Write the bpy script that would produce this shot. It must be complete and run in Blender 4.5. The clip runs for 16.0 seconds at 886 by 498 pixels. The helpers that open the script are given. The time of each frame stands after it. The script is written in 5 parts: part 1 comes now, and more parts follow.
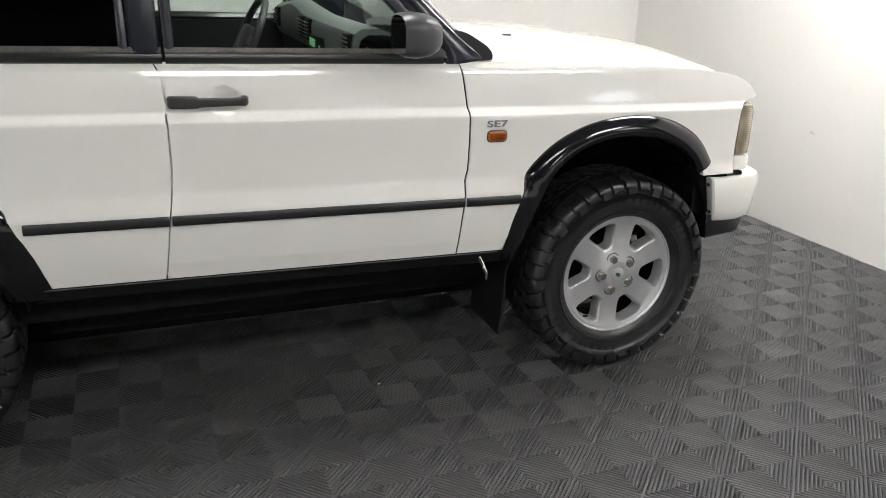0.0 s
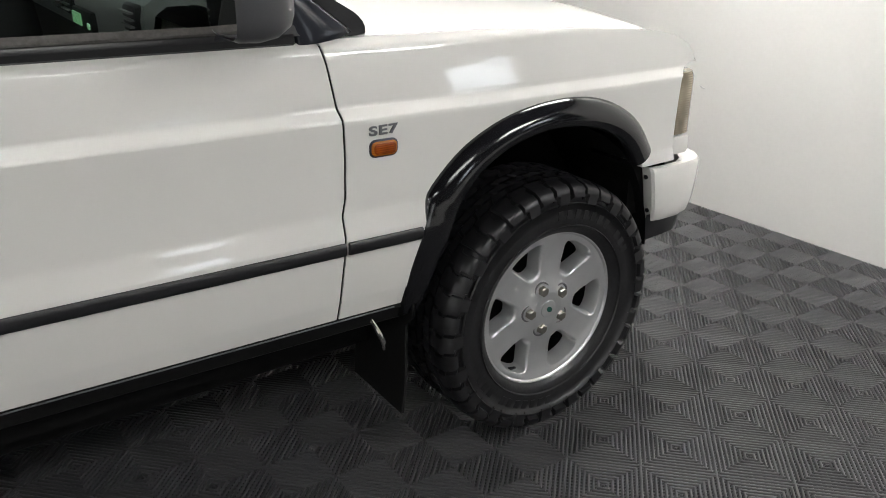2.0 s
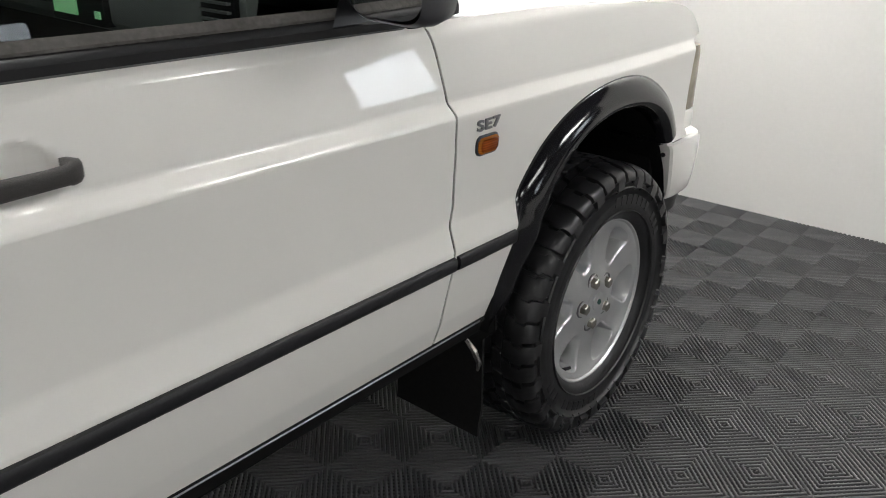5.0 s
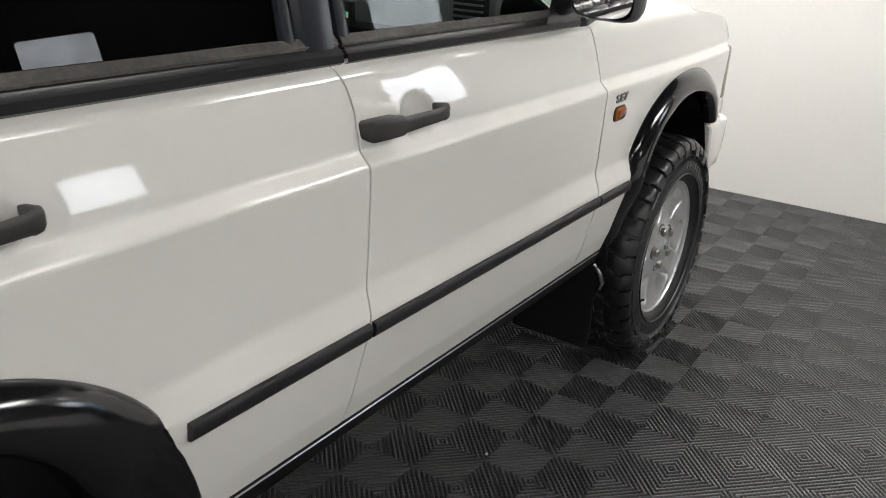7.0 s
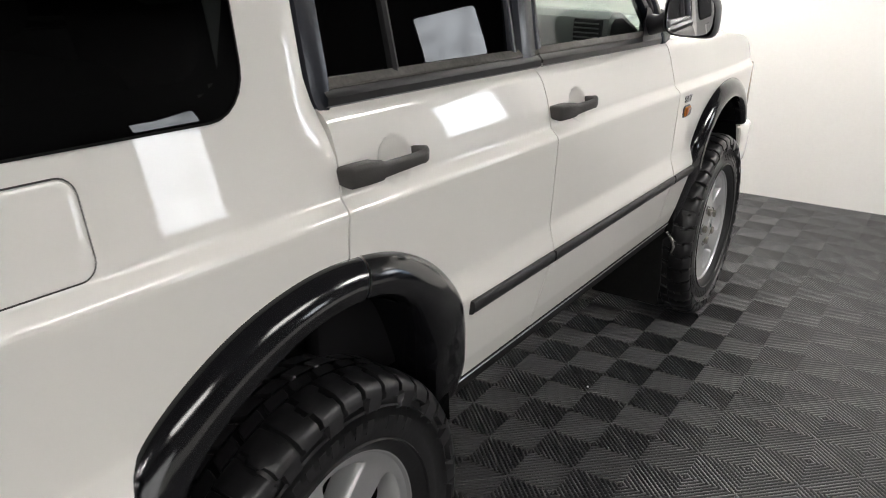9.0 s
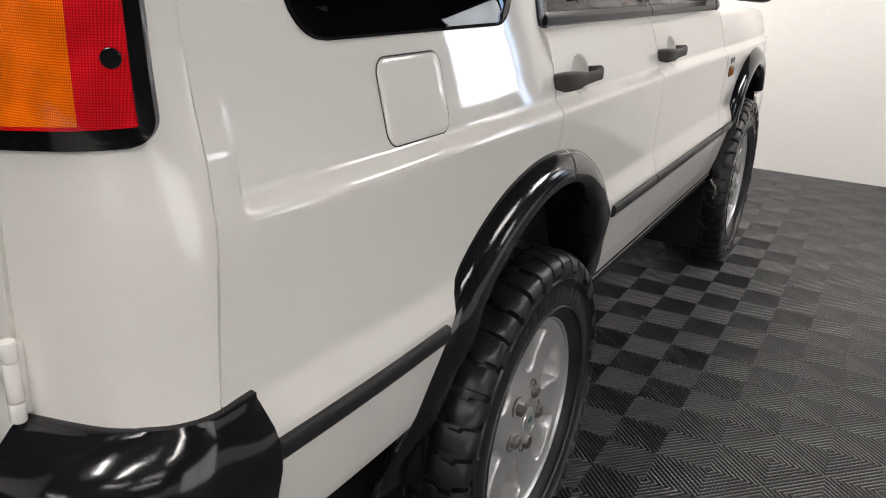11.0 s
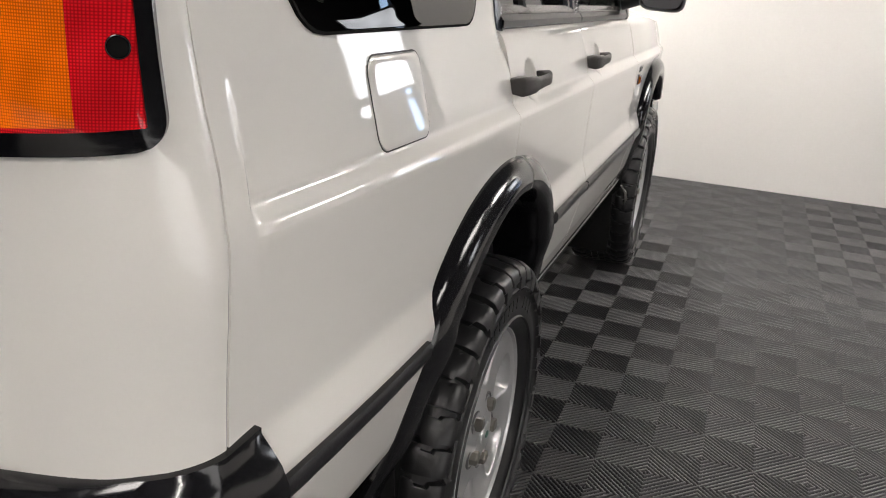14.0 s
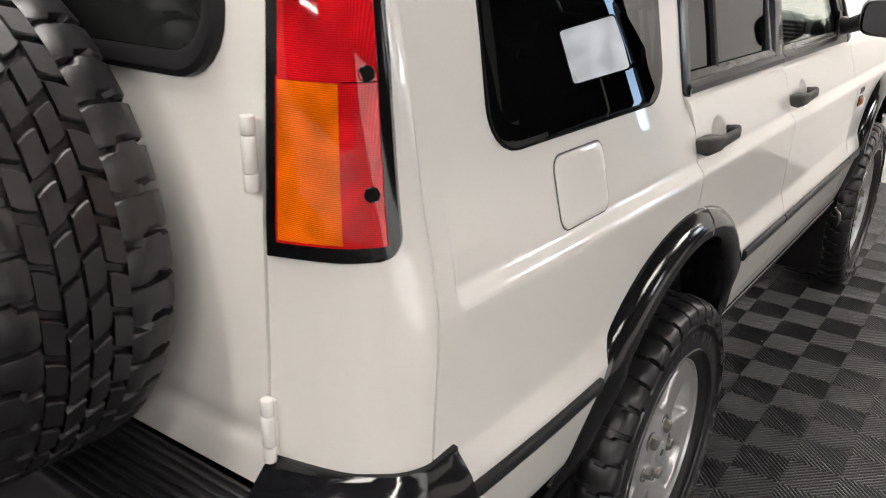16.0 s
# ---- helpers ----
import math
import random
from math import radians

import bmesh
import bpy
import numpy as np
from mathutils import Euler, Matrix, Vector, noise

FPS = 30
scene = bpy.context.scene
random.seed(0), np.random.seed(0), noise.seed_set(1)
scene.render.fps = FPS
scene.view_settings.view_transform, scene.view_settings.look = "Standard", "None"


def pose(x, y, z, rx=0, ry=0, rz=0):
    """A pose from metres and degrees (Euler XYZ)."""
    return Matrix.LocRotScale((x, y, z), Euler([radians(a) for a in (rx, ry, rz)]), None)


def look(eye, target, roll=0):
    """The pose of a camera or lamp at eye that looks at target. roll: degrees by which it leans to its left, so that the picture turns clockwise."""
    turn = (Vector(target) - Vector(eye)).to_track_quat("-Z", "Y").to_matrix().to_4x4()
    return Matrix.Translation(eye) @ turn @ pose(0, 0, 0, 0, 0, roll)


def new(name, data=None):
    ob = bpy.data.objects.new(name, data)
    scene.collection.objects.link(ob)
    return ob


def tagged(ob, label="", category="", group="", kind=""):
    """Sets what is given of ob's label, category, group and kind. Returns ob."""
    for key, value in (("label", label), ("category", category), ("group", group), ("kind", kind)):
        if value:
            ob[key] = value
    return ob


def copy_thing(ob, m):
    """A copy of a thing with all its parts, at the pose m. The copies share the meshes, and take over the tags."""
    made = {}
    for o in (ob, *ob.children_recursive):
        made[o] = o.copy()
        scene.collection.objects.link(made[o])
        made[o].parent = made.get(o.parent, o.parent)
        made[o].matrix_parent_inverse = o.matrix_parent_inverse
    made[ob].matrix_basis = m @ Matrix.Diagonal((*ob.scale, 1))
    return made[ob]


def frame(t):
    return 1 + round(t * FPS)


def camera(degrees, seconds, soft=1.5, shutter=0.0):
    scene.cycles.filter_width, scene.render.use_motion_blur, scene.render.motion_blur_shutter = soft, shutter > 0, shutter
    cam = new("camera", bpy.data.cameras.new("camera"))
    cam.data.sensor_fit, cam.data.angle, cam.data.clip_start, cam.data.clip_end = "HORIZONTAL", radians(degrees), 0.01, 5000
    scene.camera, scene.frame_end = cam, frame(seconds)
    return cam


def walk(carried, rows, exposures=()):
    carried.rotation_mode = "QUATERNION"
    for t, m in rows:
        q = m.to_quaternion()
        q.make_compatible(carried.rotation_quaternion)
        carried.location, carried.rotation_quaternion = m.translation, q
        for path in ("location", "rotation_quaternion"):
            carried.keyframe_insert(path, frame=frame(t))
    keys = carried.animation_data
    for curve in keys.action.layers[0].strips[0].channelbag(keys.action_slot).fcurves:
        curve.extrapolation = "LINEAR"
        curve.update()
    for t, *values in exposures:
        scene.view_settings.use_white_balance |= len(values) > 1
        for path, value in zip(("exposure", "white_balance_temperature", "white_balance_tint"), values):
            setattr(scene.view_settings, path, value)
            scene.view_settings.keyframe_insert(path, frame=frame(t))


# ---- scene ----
cam = camera(57.2, 16.0, 0.95, 0.15)
PATH = [
    (0, (0.789, -3.408, 1.579), (1.476, -1.659, 0.895), 1.6),
    (0.5, (0.81, -3.158, 1.546), (1.628, -1.473, 0.845), 1.3),
    (1, (0.886, -2.903, 1.525), (1.766, -1.258, 0.805), 1.2),
    (1.5, (0.967, -2.681, 1.522), (1.911, -1.083, 0.776), 0.9),
    (2, (1.043, -2.468, 1.517), (2.088, -0.954, 0.731), 0.4),
    (2.5, (1.092, -2.235, 1.482), (2.267, -0.846, 0.652), 1.0),
    (3, (1.18, -2.012, 1.468), (2.433, -0.711, 0.611), 1.1),
    (3.2, (1.194, -1.951, 1.471), (2.474, -0.677, 0.608), 0.9),
    (5.3, (0.535, -1.775, 1.468), (1.969, -0.648, 0.657), 1.2),
    (5.5, (0.449, -1.746, 1.467), (1.901, -0.635, 0.654), 1.4),
    (6, (0.258, -1.736, 1.482), (1.733, -0.655, 0.672), 2.4),
    (6.5, (0.052, -1.756, 1.495), (1.544, -0.69, 0.698), 2.2),
    (7, (-0.147, -1.71, 1.501), (1.382, -0.685, 0.719), 2.4),
    (7.5, (-0.342, -1.663, 1.496), (1.208, -0.669, 0.713), 2.4),
    (8, (-0.551, -1.697, 1.503), (1.005, -0.695, 0.743), 2.0),
    (8.5, (-0.745, -1.718, 1.511), (0.82, -0.707, 0.783), 1.2),
    (9, (-0.934, -1.677, 1.522), (0.65, -0.679, 0.82), 1.3),
    (9.5, (-1.157, -1.625, 1.514), (0.438, -0.643, 0.81), 1.9),
    (10, (-1.347, -1.629, 1.498), (0.231, -0.628, 0.786), 2.5),
    (10.2, (-1.405, -1.621, 1.479), (0.169, -0.611, 0.769), 2.4),
    (12.3, (-1.564, -1.119, 1.36), (0.264, -0.638, 0.707), 4.3),
    (12.5, (-1.568, -1.116, 1.365), (0.271, -0.667, 0.72), 4.7),
    (13, (-1.571, -1.121, 1.358), (0.276, -0.693, 0.723), 4.6),
    (13.5, (-1.56, -1.17, 1.365), (0.277, -0.71, 0.721), 4.6),
    (14, (-1.525, -1.264, 1.378), (0.259, -0.647, 0.717), 4.3),
    (14.5, (-1.496, -1.384, 1.388), (0.154, -0.475, 0.714), 2.0),
    (15, (-1.486, -1.453, 1.399), (0.072, -0.403, 0.714), 0.4),
    (15.5, (-1.53, -1.463, 1.451), (-0.003, -0.389, 0.735), 1.0),
    (16, (-1.7, -1.402, 1.595), (-0.182, -0.324, 0.865), 1.2),
]
walk(cam, [(t, look(eye, target, roll)) for t, eye, target, roll in PATH], [(0, 0.55, 6400, 10), (3, 0.18, 6300, 9), (6.5, 0.34, 6400, 10), (9, 0.53, 6500, 11), (12.5, 0.26, 6600, 13.5), (16, 0.61, 6700, 13)])
# ---------------------------------------------------------------- light and exposure
world = bpy.data.worlds.new("world")
scene.world = world
world.use_nodes = True
sky = world.node_tree.nodes.new("ShaderNodeTexSky")
sky.sky_type, sky.sun_disc, sky.sun_elevation, sky.sun_rotation = "NISHITA", False, radians(40), radians(150)
world.node_tree.links.new(sky.outputs["Color"], world.node_tree.nodes["Background"].inputs["Color"])
world.node_tree.nodes["Background"].inputs["Strength"].default_value = 0.12
PANEL_LIGHT = 21.5
MID_LIGHT = 15.0
SIDE_LIGHT = 10.0
WINDOW_LIGHT = 5.0
SOFTBOX_LIGHT = 4.3


# ---------------------------------------------------------------- materials
def material(name, colour, rough=0.5, metal=0.0, grain=0.0, scale=40.0, bump=0.0, coat=0.0, spec=0.5, stain=0.0, stain_scale=3.0, island=0.0):
    """A surface with colour variation at two scales, uneven gloss and fine relief."""
    m = bpy.data.materials.new(name)
    m.use_nodes = True
    t = m.node_tree
    b = t.nodes["Principled BSDF"]
    b.inputs["Roughness"].default_value, b.inputs["Metallic"].default_value = rough, metal
    b.inputs["Coat Weight"].default_value, b.inputs["Specular IOR Level"].default_value = coat, spec
    b.inputs["Coat Roughness"].default_value = 0.03
    b.inputs["Base Color"].default_value = (*colour, 1)
    if grain or bump or stain:
        co = t.nodes.new("ShaderNodeTexCoord")
        fine, wide = t.nodes.new("ShaderNodeTexNoise"), t.nodes.new("ShaderNodeTexNoise")
        fine.inputs["Scale"].default_value, wide.inputs["Scale"].default_value = scale, stain_scale
        fine.inputs["Detail"].default_value = wide.inputs["Detail"].default_value = 5
        for n in (fine, wide):
            t.links.new(co.outputs["Object"], n.inputs["Vector"])
        a = t.nodes.new("ShaderNodeMapRange")
        a.inputs["From Min"].default_value, a.inputs["From Max"].default_value = 0.3, 0.7
        a.inputs["To Min"].default_value, a.inputs["To Max"].default_value = 1 - grain, 1 + grain
        t.links.new(fine.outputs["Fac"], a.inputs["Value"])
        c = t.nodes.new("ShaderNodeMapRange")
        c.inputs["From Min"].default_value, c.inputs["From Max"].default_value = 0.3, 0.7
        c.inputs["To Min"].default_value, c.inputs["To Max"].default_value = 1 - stain, 1 + stain
        t.links.new(wide.outputs["Fac"], c.inputs["Value"])
        mul = t.nodes.new("ShaderNodeMath")
        mul.operation = "MULTIPLY"
        t.links.new(a.outputs[0], mul.inputs[0])
        t.links.new(c.outputs[0], mul.inputs[1])
        mix = t.nodes.new("ShaderNodeVectorMath")
        mix.operation = "SCALE"
        mix.inputs[0].default_value = colour
        t.links.new(mul.outputs[0], mix.inputs["Scale"])
        t.links.new(mix.outputs[0], b.inputs["Base Color"])
        r = t.nodes.new("ShaderNodeMapRange")
        r.inputs["To Min"].default_value, r.inputs["To Max"].default_value = max(rough - 0.5 * (grain + stain) * rough, 0), min(rough + 0.5 * (grain + stain) * rough, 1)
        t.links.new(wide.outputs["Fac"], r.inputs["Value"])
        t.links.new(r.outputs[0], b.inputs["Roughness"])
        if island:
            g = t.nodes.new("ShaderNodeObjectInfo")
            v = t.nodes.new("ShaderNodeMapRange")
            v.inputs["To Min"].default_value, v.inputs["To Max"].default_value = 1 - island, 1 + island
            t.links.new(g.outputs["Random"], v.inputs["Value"])
            m2 = t.nodes.new("ShaderNodeMath")
            m2.operation = "MULTIPLY"
            t.links.new(mul.outputs[0], m2.inputs[0])
            t.links.new(v.outputs[0], m2.inputs[1])
            t.links.new(m2.outputs[0], mix.inputs["Scale"])
        if bump:
            bp = t.nodes.new("ShaderNodeBump")
            bp.inputs["Strength"].default_value, bp.inputs["Distance"].default_value = bump, 0.002
            t.links.new(fine.outputs["Fac"], bp.inputs["Height"])
            t.links.new(bp.outputs[0], b.inputs["Normal"])
    return m


def glass_material(name, tint, rough=0.0, ior=1.5):
    """A thin pane: clear or tinted, with mirror gloss."""
    m = bpy.data.materials.new(name)
    m.use_nodes = True
    t = m.node_tree
    t.nodes.remove(t.nodes["Principled BSDF"])
    clear, shine, mix, face, power, fr = (t.nodes.new("ShaderNode" + k) for k in ("BsdfTransparent", "BsdfGlossy", "MixShader", "LayerWeight", "Math", "MapRange"))
    clear.inputs["Color"].default_value = (*tint, 1)
    shine.inputs["Roughness"].default_value = rough
    # the gloss grows towards grazing sight, the same on both faces of the pane
    face.inputs["Blend"].default_value = 0.5
    power.operation, power.inputs[1].default_value = "POWER", 5.0
    fr.inputs["To Min"].default_value, fr.inputs["To Max"].default_value = ((ior - 1) / (ior + 1)) ** 2, 1.0
    t.links.new(face.outputs["Facing"], power.inputs[0])
    t.links.new(power.outputs[0], fr.inputs["Value"])
    t.links.new(fr.outputs[0], mix.inputs[0])
    t.links.new(clear.outputs[0], mix.inputs[1])
    t.links.new(shine.outputs[0], mix.inputs[2])
    t.links.new(mix.outputs[0], t.nodes["Material Output"].inputs["Surface"])
    return m


def glow_material(name, colour, strength, mottled=0.0, scale=1.6):
    m = bpy.data.materials.new(name)
    m.use_nodes = True
    b = m.node_tree.nodes["Principled BSDF"]
    b.inputs["Base Color"].default_value = (0.8, 0.8, 0.8, 1)
    b.inputs["Emission Color"].default_value, b.inputs["Emission Strength"].default_value = (*colour, 1), strength
    if mottled:
        t = m.node_tree
        co, n, r = (t.nodes.new("ShaderNode" + k) for k in ("TexCoord", "TexNoise", "MapRange"))
        n.inputs["Scale"].default_value, n.inputs["Detail"].default_value = scale, 3
        r.inputs["From Min"].default_value, r.inputs["From Max"].default_value = 0.3, 0.7
        r.inputs["To Min"].default_value, r.inputs["To Max"].default_value = strength * (1 - mottled), strength * (1 + mottled)
        t.links.new(co.outputs["Object"], n.inputs["Vector"])
        t.links.new(n.outputs["Fac"], r.inputs["Value"])
        t.links.new(r.outputs[0], b.inputs["Emission Strength"])
    return m


def lens_material(name, colour, fx, fz):
    """A coloured plastic lamp lens with moulded prisms behind a smooth face."""
    m = material(name, colour, 0.25, coat=1.0, spec=0.0)
    t = m.node_tree
    b = t.nodes["Principled BSDF"]
    co = t.nodes.new("ShaderNodeTexCoord")
    sep = t.nodes.new("ShaderNodeSeparateXYZ")
    t.links.new(co.outputs["Object"], sep.inputs[0])
    waves = []
    for axis, f in (("Y", fx), ("Z", fz)):
        k, w, q = (t.nodes.new("ShaderNodeMath") for _ in range(3))
        k.operation, w.operation, q.operation = "MULTIPLY", "SINE", "ABSOLUTE"
        k.inputs[1].default_value = f
        t.links.new(sep.outputs[axis], k.inputs[0])
        t.links.new(k.outputs[0], w.inputs[0])
        t.links.new(w.outputs[0], q.inputs[0])
        waves.append(q)
    add = t.nodes.new("ShaderNodeMath")
    add.operation = "MULTIPLY"
    t.links.new(waves[0].outputs[0], add.inputs[0])
    t.links.new(waves[1].outputs[0], add.inputs[1])
    bp = t.nodes.new("ShaderNodeBump")
    bp.inputs["Strength"].default_value, bp.inputs["Distance"].default_value = 0.25, 0.0010
    t.links.new(add.outputs[0], bp.inputs["Height"])
    t.links.new(bp.outputs[0], b.inputs["Normal"])
    # glints of the prisms are put into the colour as bright dots
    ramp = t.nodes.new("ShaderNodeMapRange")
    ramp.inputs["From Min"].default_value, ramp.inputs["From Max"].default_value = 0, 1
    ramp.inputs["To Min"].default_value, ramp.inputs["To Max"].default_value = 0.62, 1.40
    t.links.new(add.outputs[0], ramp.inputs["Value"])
    # light and dark of an unbuilt reflector, put into the colour as broad patches
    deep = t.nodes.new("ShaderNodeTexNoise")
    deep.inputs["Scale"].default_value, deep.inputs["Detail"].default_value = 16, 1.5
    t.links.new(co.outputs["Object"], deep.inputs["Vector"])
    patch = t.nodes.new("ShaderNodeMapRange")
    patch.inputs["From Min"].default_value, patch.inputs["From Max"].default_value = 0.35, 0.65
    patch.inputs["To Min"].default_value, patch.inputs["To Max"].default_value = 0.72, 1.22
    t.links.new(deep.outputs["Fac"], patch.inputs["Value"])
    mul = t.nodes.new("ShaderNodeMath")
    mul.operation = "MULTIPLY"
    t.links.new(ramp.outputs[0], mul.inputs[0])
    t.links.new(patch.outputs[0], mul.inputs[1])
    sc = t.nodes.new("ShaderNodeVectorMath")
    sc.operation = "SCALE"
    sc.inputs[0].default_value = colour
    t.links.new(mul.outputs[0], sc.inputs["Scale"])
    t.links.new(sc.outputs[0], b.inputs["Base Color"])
    return m


WALL = material("wall_paint", (0.83, 0.813, 0.785), 0.55, grain=0.012, scale=60, bump=0.06, stain=0.02, stain_scale=0.8)
CEILING = material("ceiling_paint", (0.10, 0.10, 0.105), 0.8, grain=0.02, scale=30, bump=0.05, stain=0.02)
SKIRT = material("skirting_paint", (0.6, 0.59, 0.57), 0.6, grain=0.03, scale=30, stain=0.05)
RIB = material("tile_plastic", (0.051, 0.0505, 0.052), 0.40, grain=0.10, scale=120, bump=0.08, stain=0.10, stain_scale=2.2, island=0.06, spec=0.42)
RIB.node_tree.nodes["Principled BSDF"].inputs["IOR"].default_value = 1.6
SLAB = material("slab_under_tiles", (0.014, 0.014, 0.014), 0.7, grain=0.2, scale=60, stain=0.2)
PAINT = material("white_car_paint", (0.82, 0.80, 0.762), 0.28, grain=0.006, scale=300, stain=0.008, stain_scale=2.0, coat=1.0, spec=0.2)
PAINT.node_tree.nodes["Principled BSDF"].inputs["Coat IOR"].default_value = 1.62
BLACK_GLOSS = material("gloss_black_plastic", (0.004, 0.004, 0.005), 0.11, grain=0.15, scale=200, bump=0.01, stain=0.1)
FLARE = material("satin_black_flare", (0.007, 0.007, 0.0085), 0.12, grain=0.15, scale=200, bump=0.02, stain=0.15, stain_scale=6, spec=0.6)
BLACK_SATIN = material("satin_black_plastic", (0.016, 0.016, 0.018), 0.38, grain=0.15, scale=250, bump=0.12, stain=0.12)
SILL = material("black_sill_coating", (0.007, 0.007, 0.007), 0.7, grain=0.2, scale=80, bump=0.1, stain=0.2, spec=0.2)
RUBBER_TRIM = material("rubber_trim", (0.012, 0.012, 0.013), 0.33, grain=0.12, scale=250, bump=0.05, stain=0.1, spec=0.30)
# grey rubber, made lighter by the reflected sheen put into its colour
LIP_GREY = material("grey_rubber_with_sheen", (0.10, 0.094, 0.088), 0.24, grain=0.15, scale=120, bump=0.03, stain=0.3, stain_scale=7)
HANDLE = material("grained_grey_plastic", (0.038, 0.035, 0.033), 0.55, grain=0.15, scale=600, bump=0.3, stain=0.08)
PILLAR = material("pillar_paint", (0.019, 0.021, 0.028), 0.22, grain=0.06, scale=60, stain=0.08, spec=0.4)
TYRE = material("tyre_rubber", (0.015, 0.0148, 0.016), 0.36, grain=0.25, scale=90, bump=0.25, stain=0.35, stain_scale=9, spec=0.5)
ALLOY = material("alloy_silver_paint", (0.64, 0.64, 0.645), 0.30, metal=0.7, grain=0.04, scale=500, stain=0.05, stain_scale=12)
NUT = material("dull_nut_steel", (0.32, 0.305, 0.27), 0.28, metal=0.9, stain=0.05)
CHROME = material("chrome", (0.75, 0.73, 0.70), 0.15, metal=1.0, grain=0.03, scale=50, stain=0.05)
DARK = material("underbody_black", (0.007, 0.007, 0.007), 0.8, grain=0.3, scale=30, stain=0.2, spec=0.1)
BADGE = material("badge_silver", (0.22, 0.22, 0.23), 0.3, metal=0.8)
CAP_GREEN = material("cap_emblem_green", (0.015, 0.09, 0.07), 0.3)
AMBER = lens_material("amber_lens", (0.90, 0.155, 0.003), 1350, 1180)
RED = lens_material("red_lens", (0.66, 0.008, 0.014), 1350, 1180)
REPEATER = lens_material("repeater_lens", (0.30, 0.062, 0.006), 200, 600)
REPEATER_RIM = lens_material("repeater_rim", (0.50, 0.15, 0.015), 200, 600)
CORNER_LENS = lens_material("pale_amber_lens", (0.42, 0.355, 0.255), 300, 420)
CLEAR = glass_material("clear_glass", (0.90, 0.94, 0.92), ior=1.38)
TINT = glass_material("privacy_glass", (0.035, 0.04, 0.04))
MIRROR = material("mirror", (0.9, 0.9, 0.9), 0.0, metal=1.0)
SEAT = material("seat_cloth", (0.03, 0.029, 0.028), 0.85, grain=0.2, scale=300, bump=0.3, stain=0.1)
CARD = material("door_card_vinyl", (0.008, 0.008, 0.009), 0.6, grain=0.12, scale=400, bump=0.2, stain=0.05, spec=0.15)
DISPLAY = glow_material("green_display", (0.02, 0.75, 0.10), 0.15)
STEER = material("steering_leather", (0.04, 0.039, 0.038), 0.45, grain=0.08, scale=300, bump=0.1, stain=0.05)
SHELL_GREY = material("mirror_shell_plastic", (0.05, 0.05, 0.054), 0.38, grain=0.06, scale=300, bump=0.05, stain=0.08)
DASH = material("dash_vinyl", (0.12, 0.13, 0.124), 0.5, grain=0.12, scale=400, bump=0.2, stain=0.05)
LINING = material("headlining", (0.42, 0.41, 0.39), 0.9, grain=0.05, scale=200, bump=0.1)
GLOW = glow_material("lamp_panel", (1.0, 0.975, 0.93), PANEL_LIGHT)
DAYLIGHT = glow_material("blue_daylight", (0.45, 0.68, 1.0), WINDOW_LIGHT, 0.2)
SOFTBOX = glow_material("softbox_fabric", (0.88, 0.94, 1.0), SOFTBOX_LIGHT, 0.4, 5.0)
SIDE_GLOW = glow_material("dimmed_lamp_panel", (1.0, 0.975, 0.93), SIDE_LIGHT)
MID_GLOW = glow_material("middle_lamp_panel", (1.0, 0.975, 0.93), MID_LIGHT)
STRIP_GLOW = glow_material("strip_lamp", (1.0, 0.975, 0.93), 62.0)
# glow of the added panel that lights the lower body side
LOW_GLOW = glow_material("low_light_panel_glow", (0.97, 0.98, 0.97), 1.3)
METAL_FIX = material("white_enamel", (0.7, 0.7, 0.69), 0.4, grain=0.02, scale=50, stain=0.02)
CHARCOAL = material("charcoal_wall_paint", (0.020, 0.020, 0.022), 0.7, grain=0.05, scale=40, bump=0.05, stain=0.08)
NAVY = material("navy_car_paint", (0.008, 0.010, 0.022), 0.2, grain=0.05, scale=300, stain=0.1, coat=1.0)
HEADLAMP = material("clear_lamp_plastic", (0.30, 0.34, 0.35), 0.15, metal=0.3, grain=0.1, scale=60, stain=0.2, stain_scale=12, coat=1.0)
SLATE = material("dark_steel_paint", (0.06, 0.07, 0.09), 0.5, grain=0.1, scale=20, stain=0.15)


# ---------------------------------------------------------------- mesh helpers
def finish(bm, smooth=35):
    bmesh.ops.remove_doubles(bm, verts=bm.verts, dist=1e-5)
    bm.normal_update()
    for f in bm.faces:
        f.smooth = True
    for e in bm.edges:
        if len(e.link_faces) == 2 and e.calc_face_angle(0) > radians(smooth):
            e.smooth = False


def mesh_of(name, bm, mat, smooth=35):
    finish(bm, smooth)
    me = bpy.data.meshes.new(name)
    bm.to_mesh(me)
    bm.free()
    me.materials.append(mat)
    return me


def part(name, bm, mat, parent, label="", smooth=35):
    """One mesh object under a thing or a part."""
    me = bm if isinstance(bm, bpy.types.Mesh) else mesh_of(name, bm, mat, smooth)
    ob = new(name, me)
    ob.parent = parent
    if label:
        tagged(ob, label)
    return ob


def structure(name, bm, mat, label, category=""):
    return tagged(new(name, mesh_of(name, bm, mat)), label, category or name.split("_")[0], kind="structure")


def box(x0, y0, z0, x1, y1, z1, bevel=0.0, bm=None, segs=2):
    b = bmesh.new()
    bmesh.ops.create_cube(b, size=1, matrix=Matrix.LocRotScale(((x0 + x1) / 2, (y0 + y1) / 2, (z0 + z1) / 2), None, (x1 - x0, y1 - y0, z1 - z0)))
    if bevel:
        bmesh.ops.bevel(b, geom=b.edges[:], offset=bevel, segments=segs, affect="EDGES", profile=0.5)
    return join(bm, b)


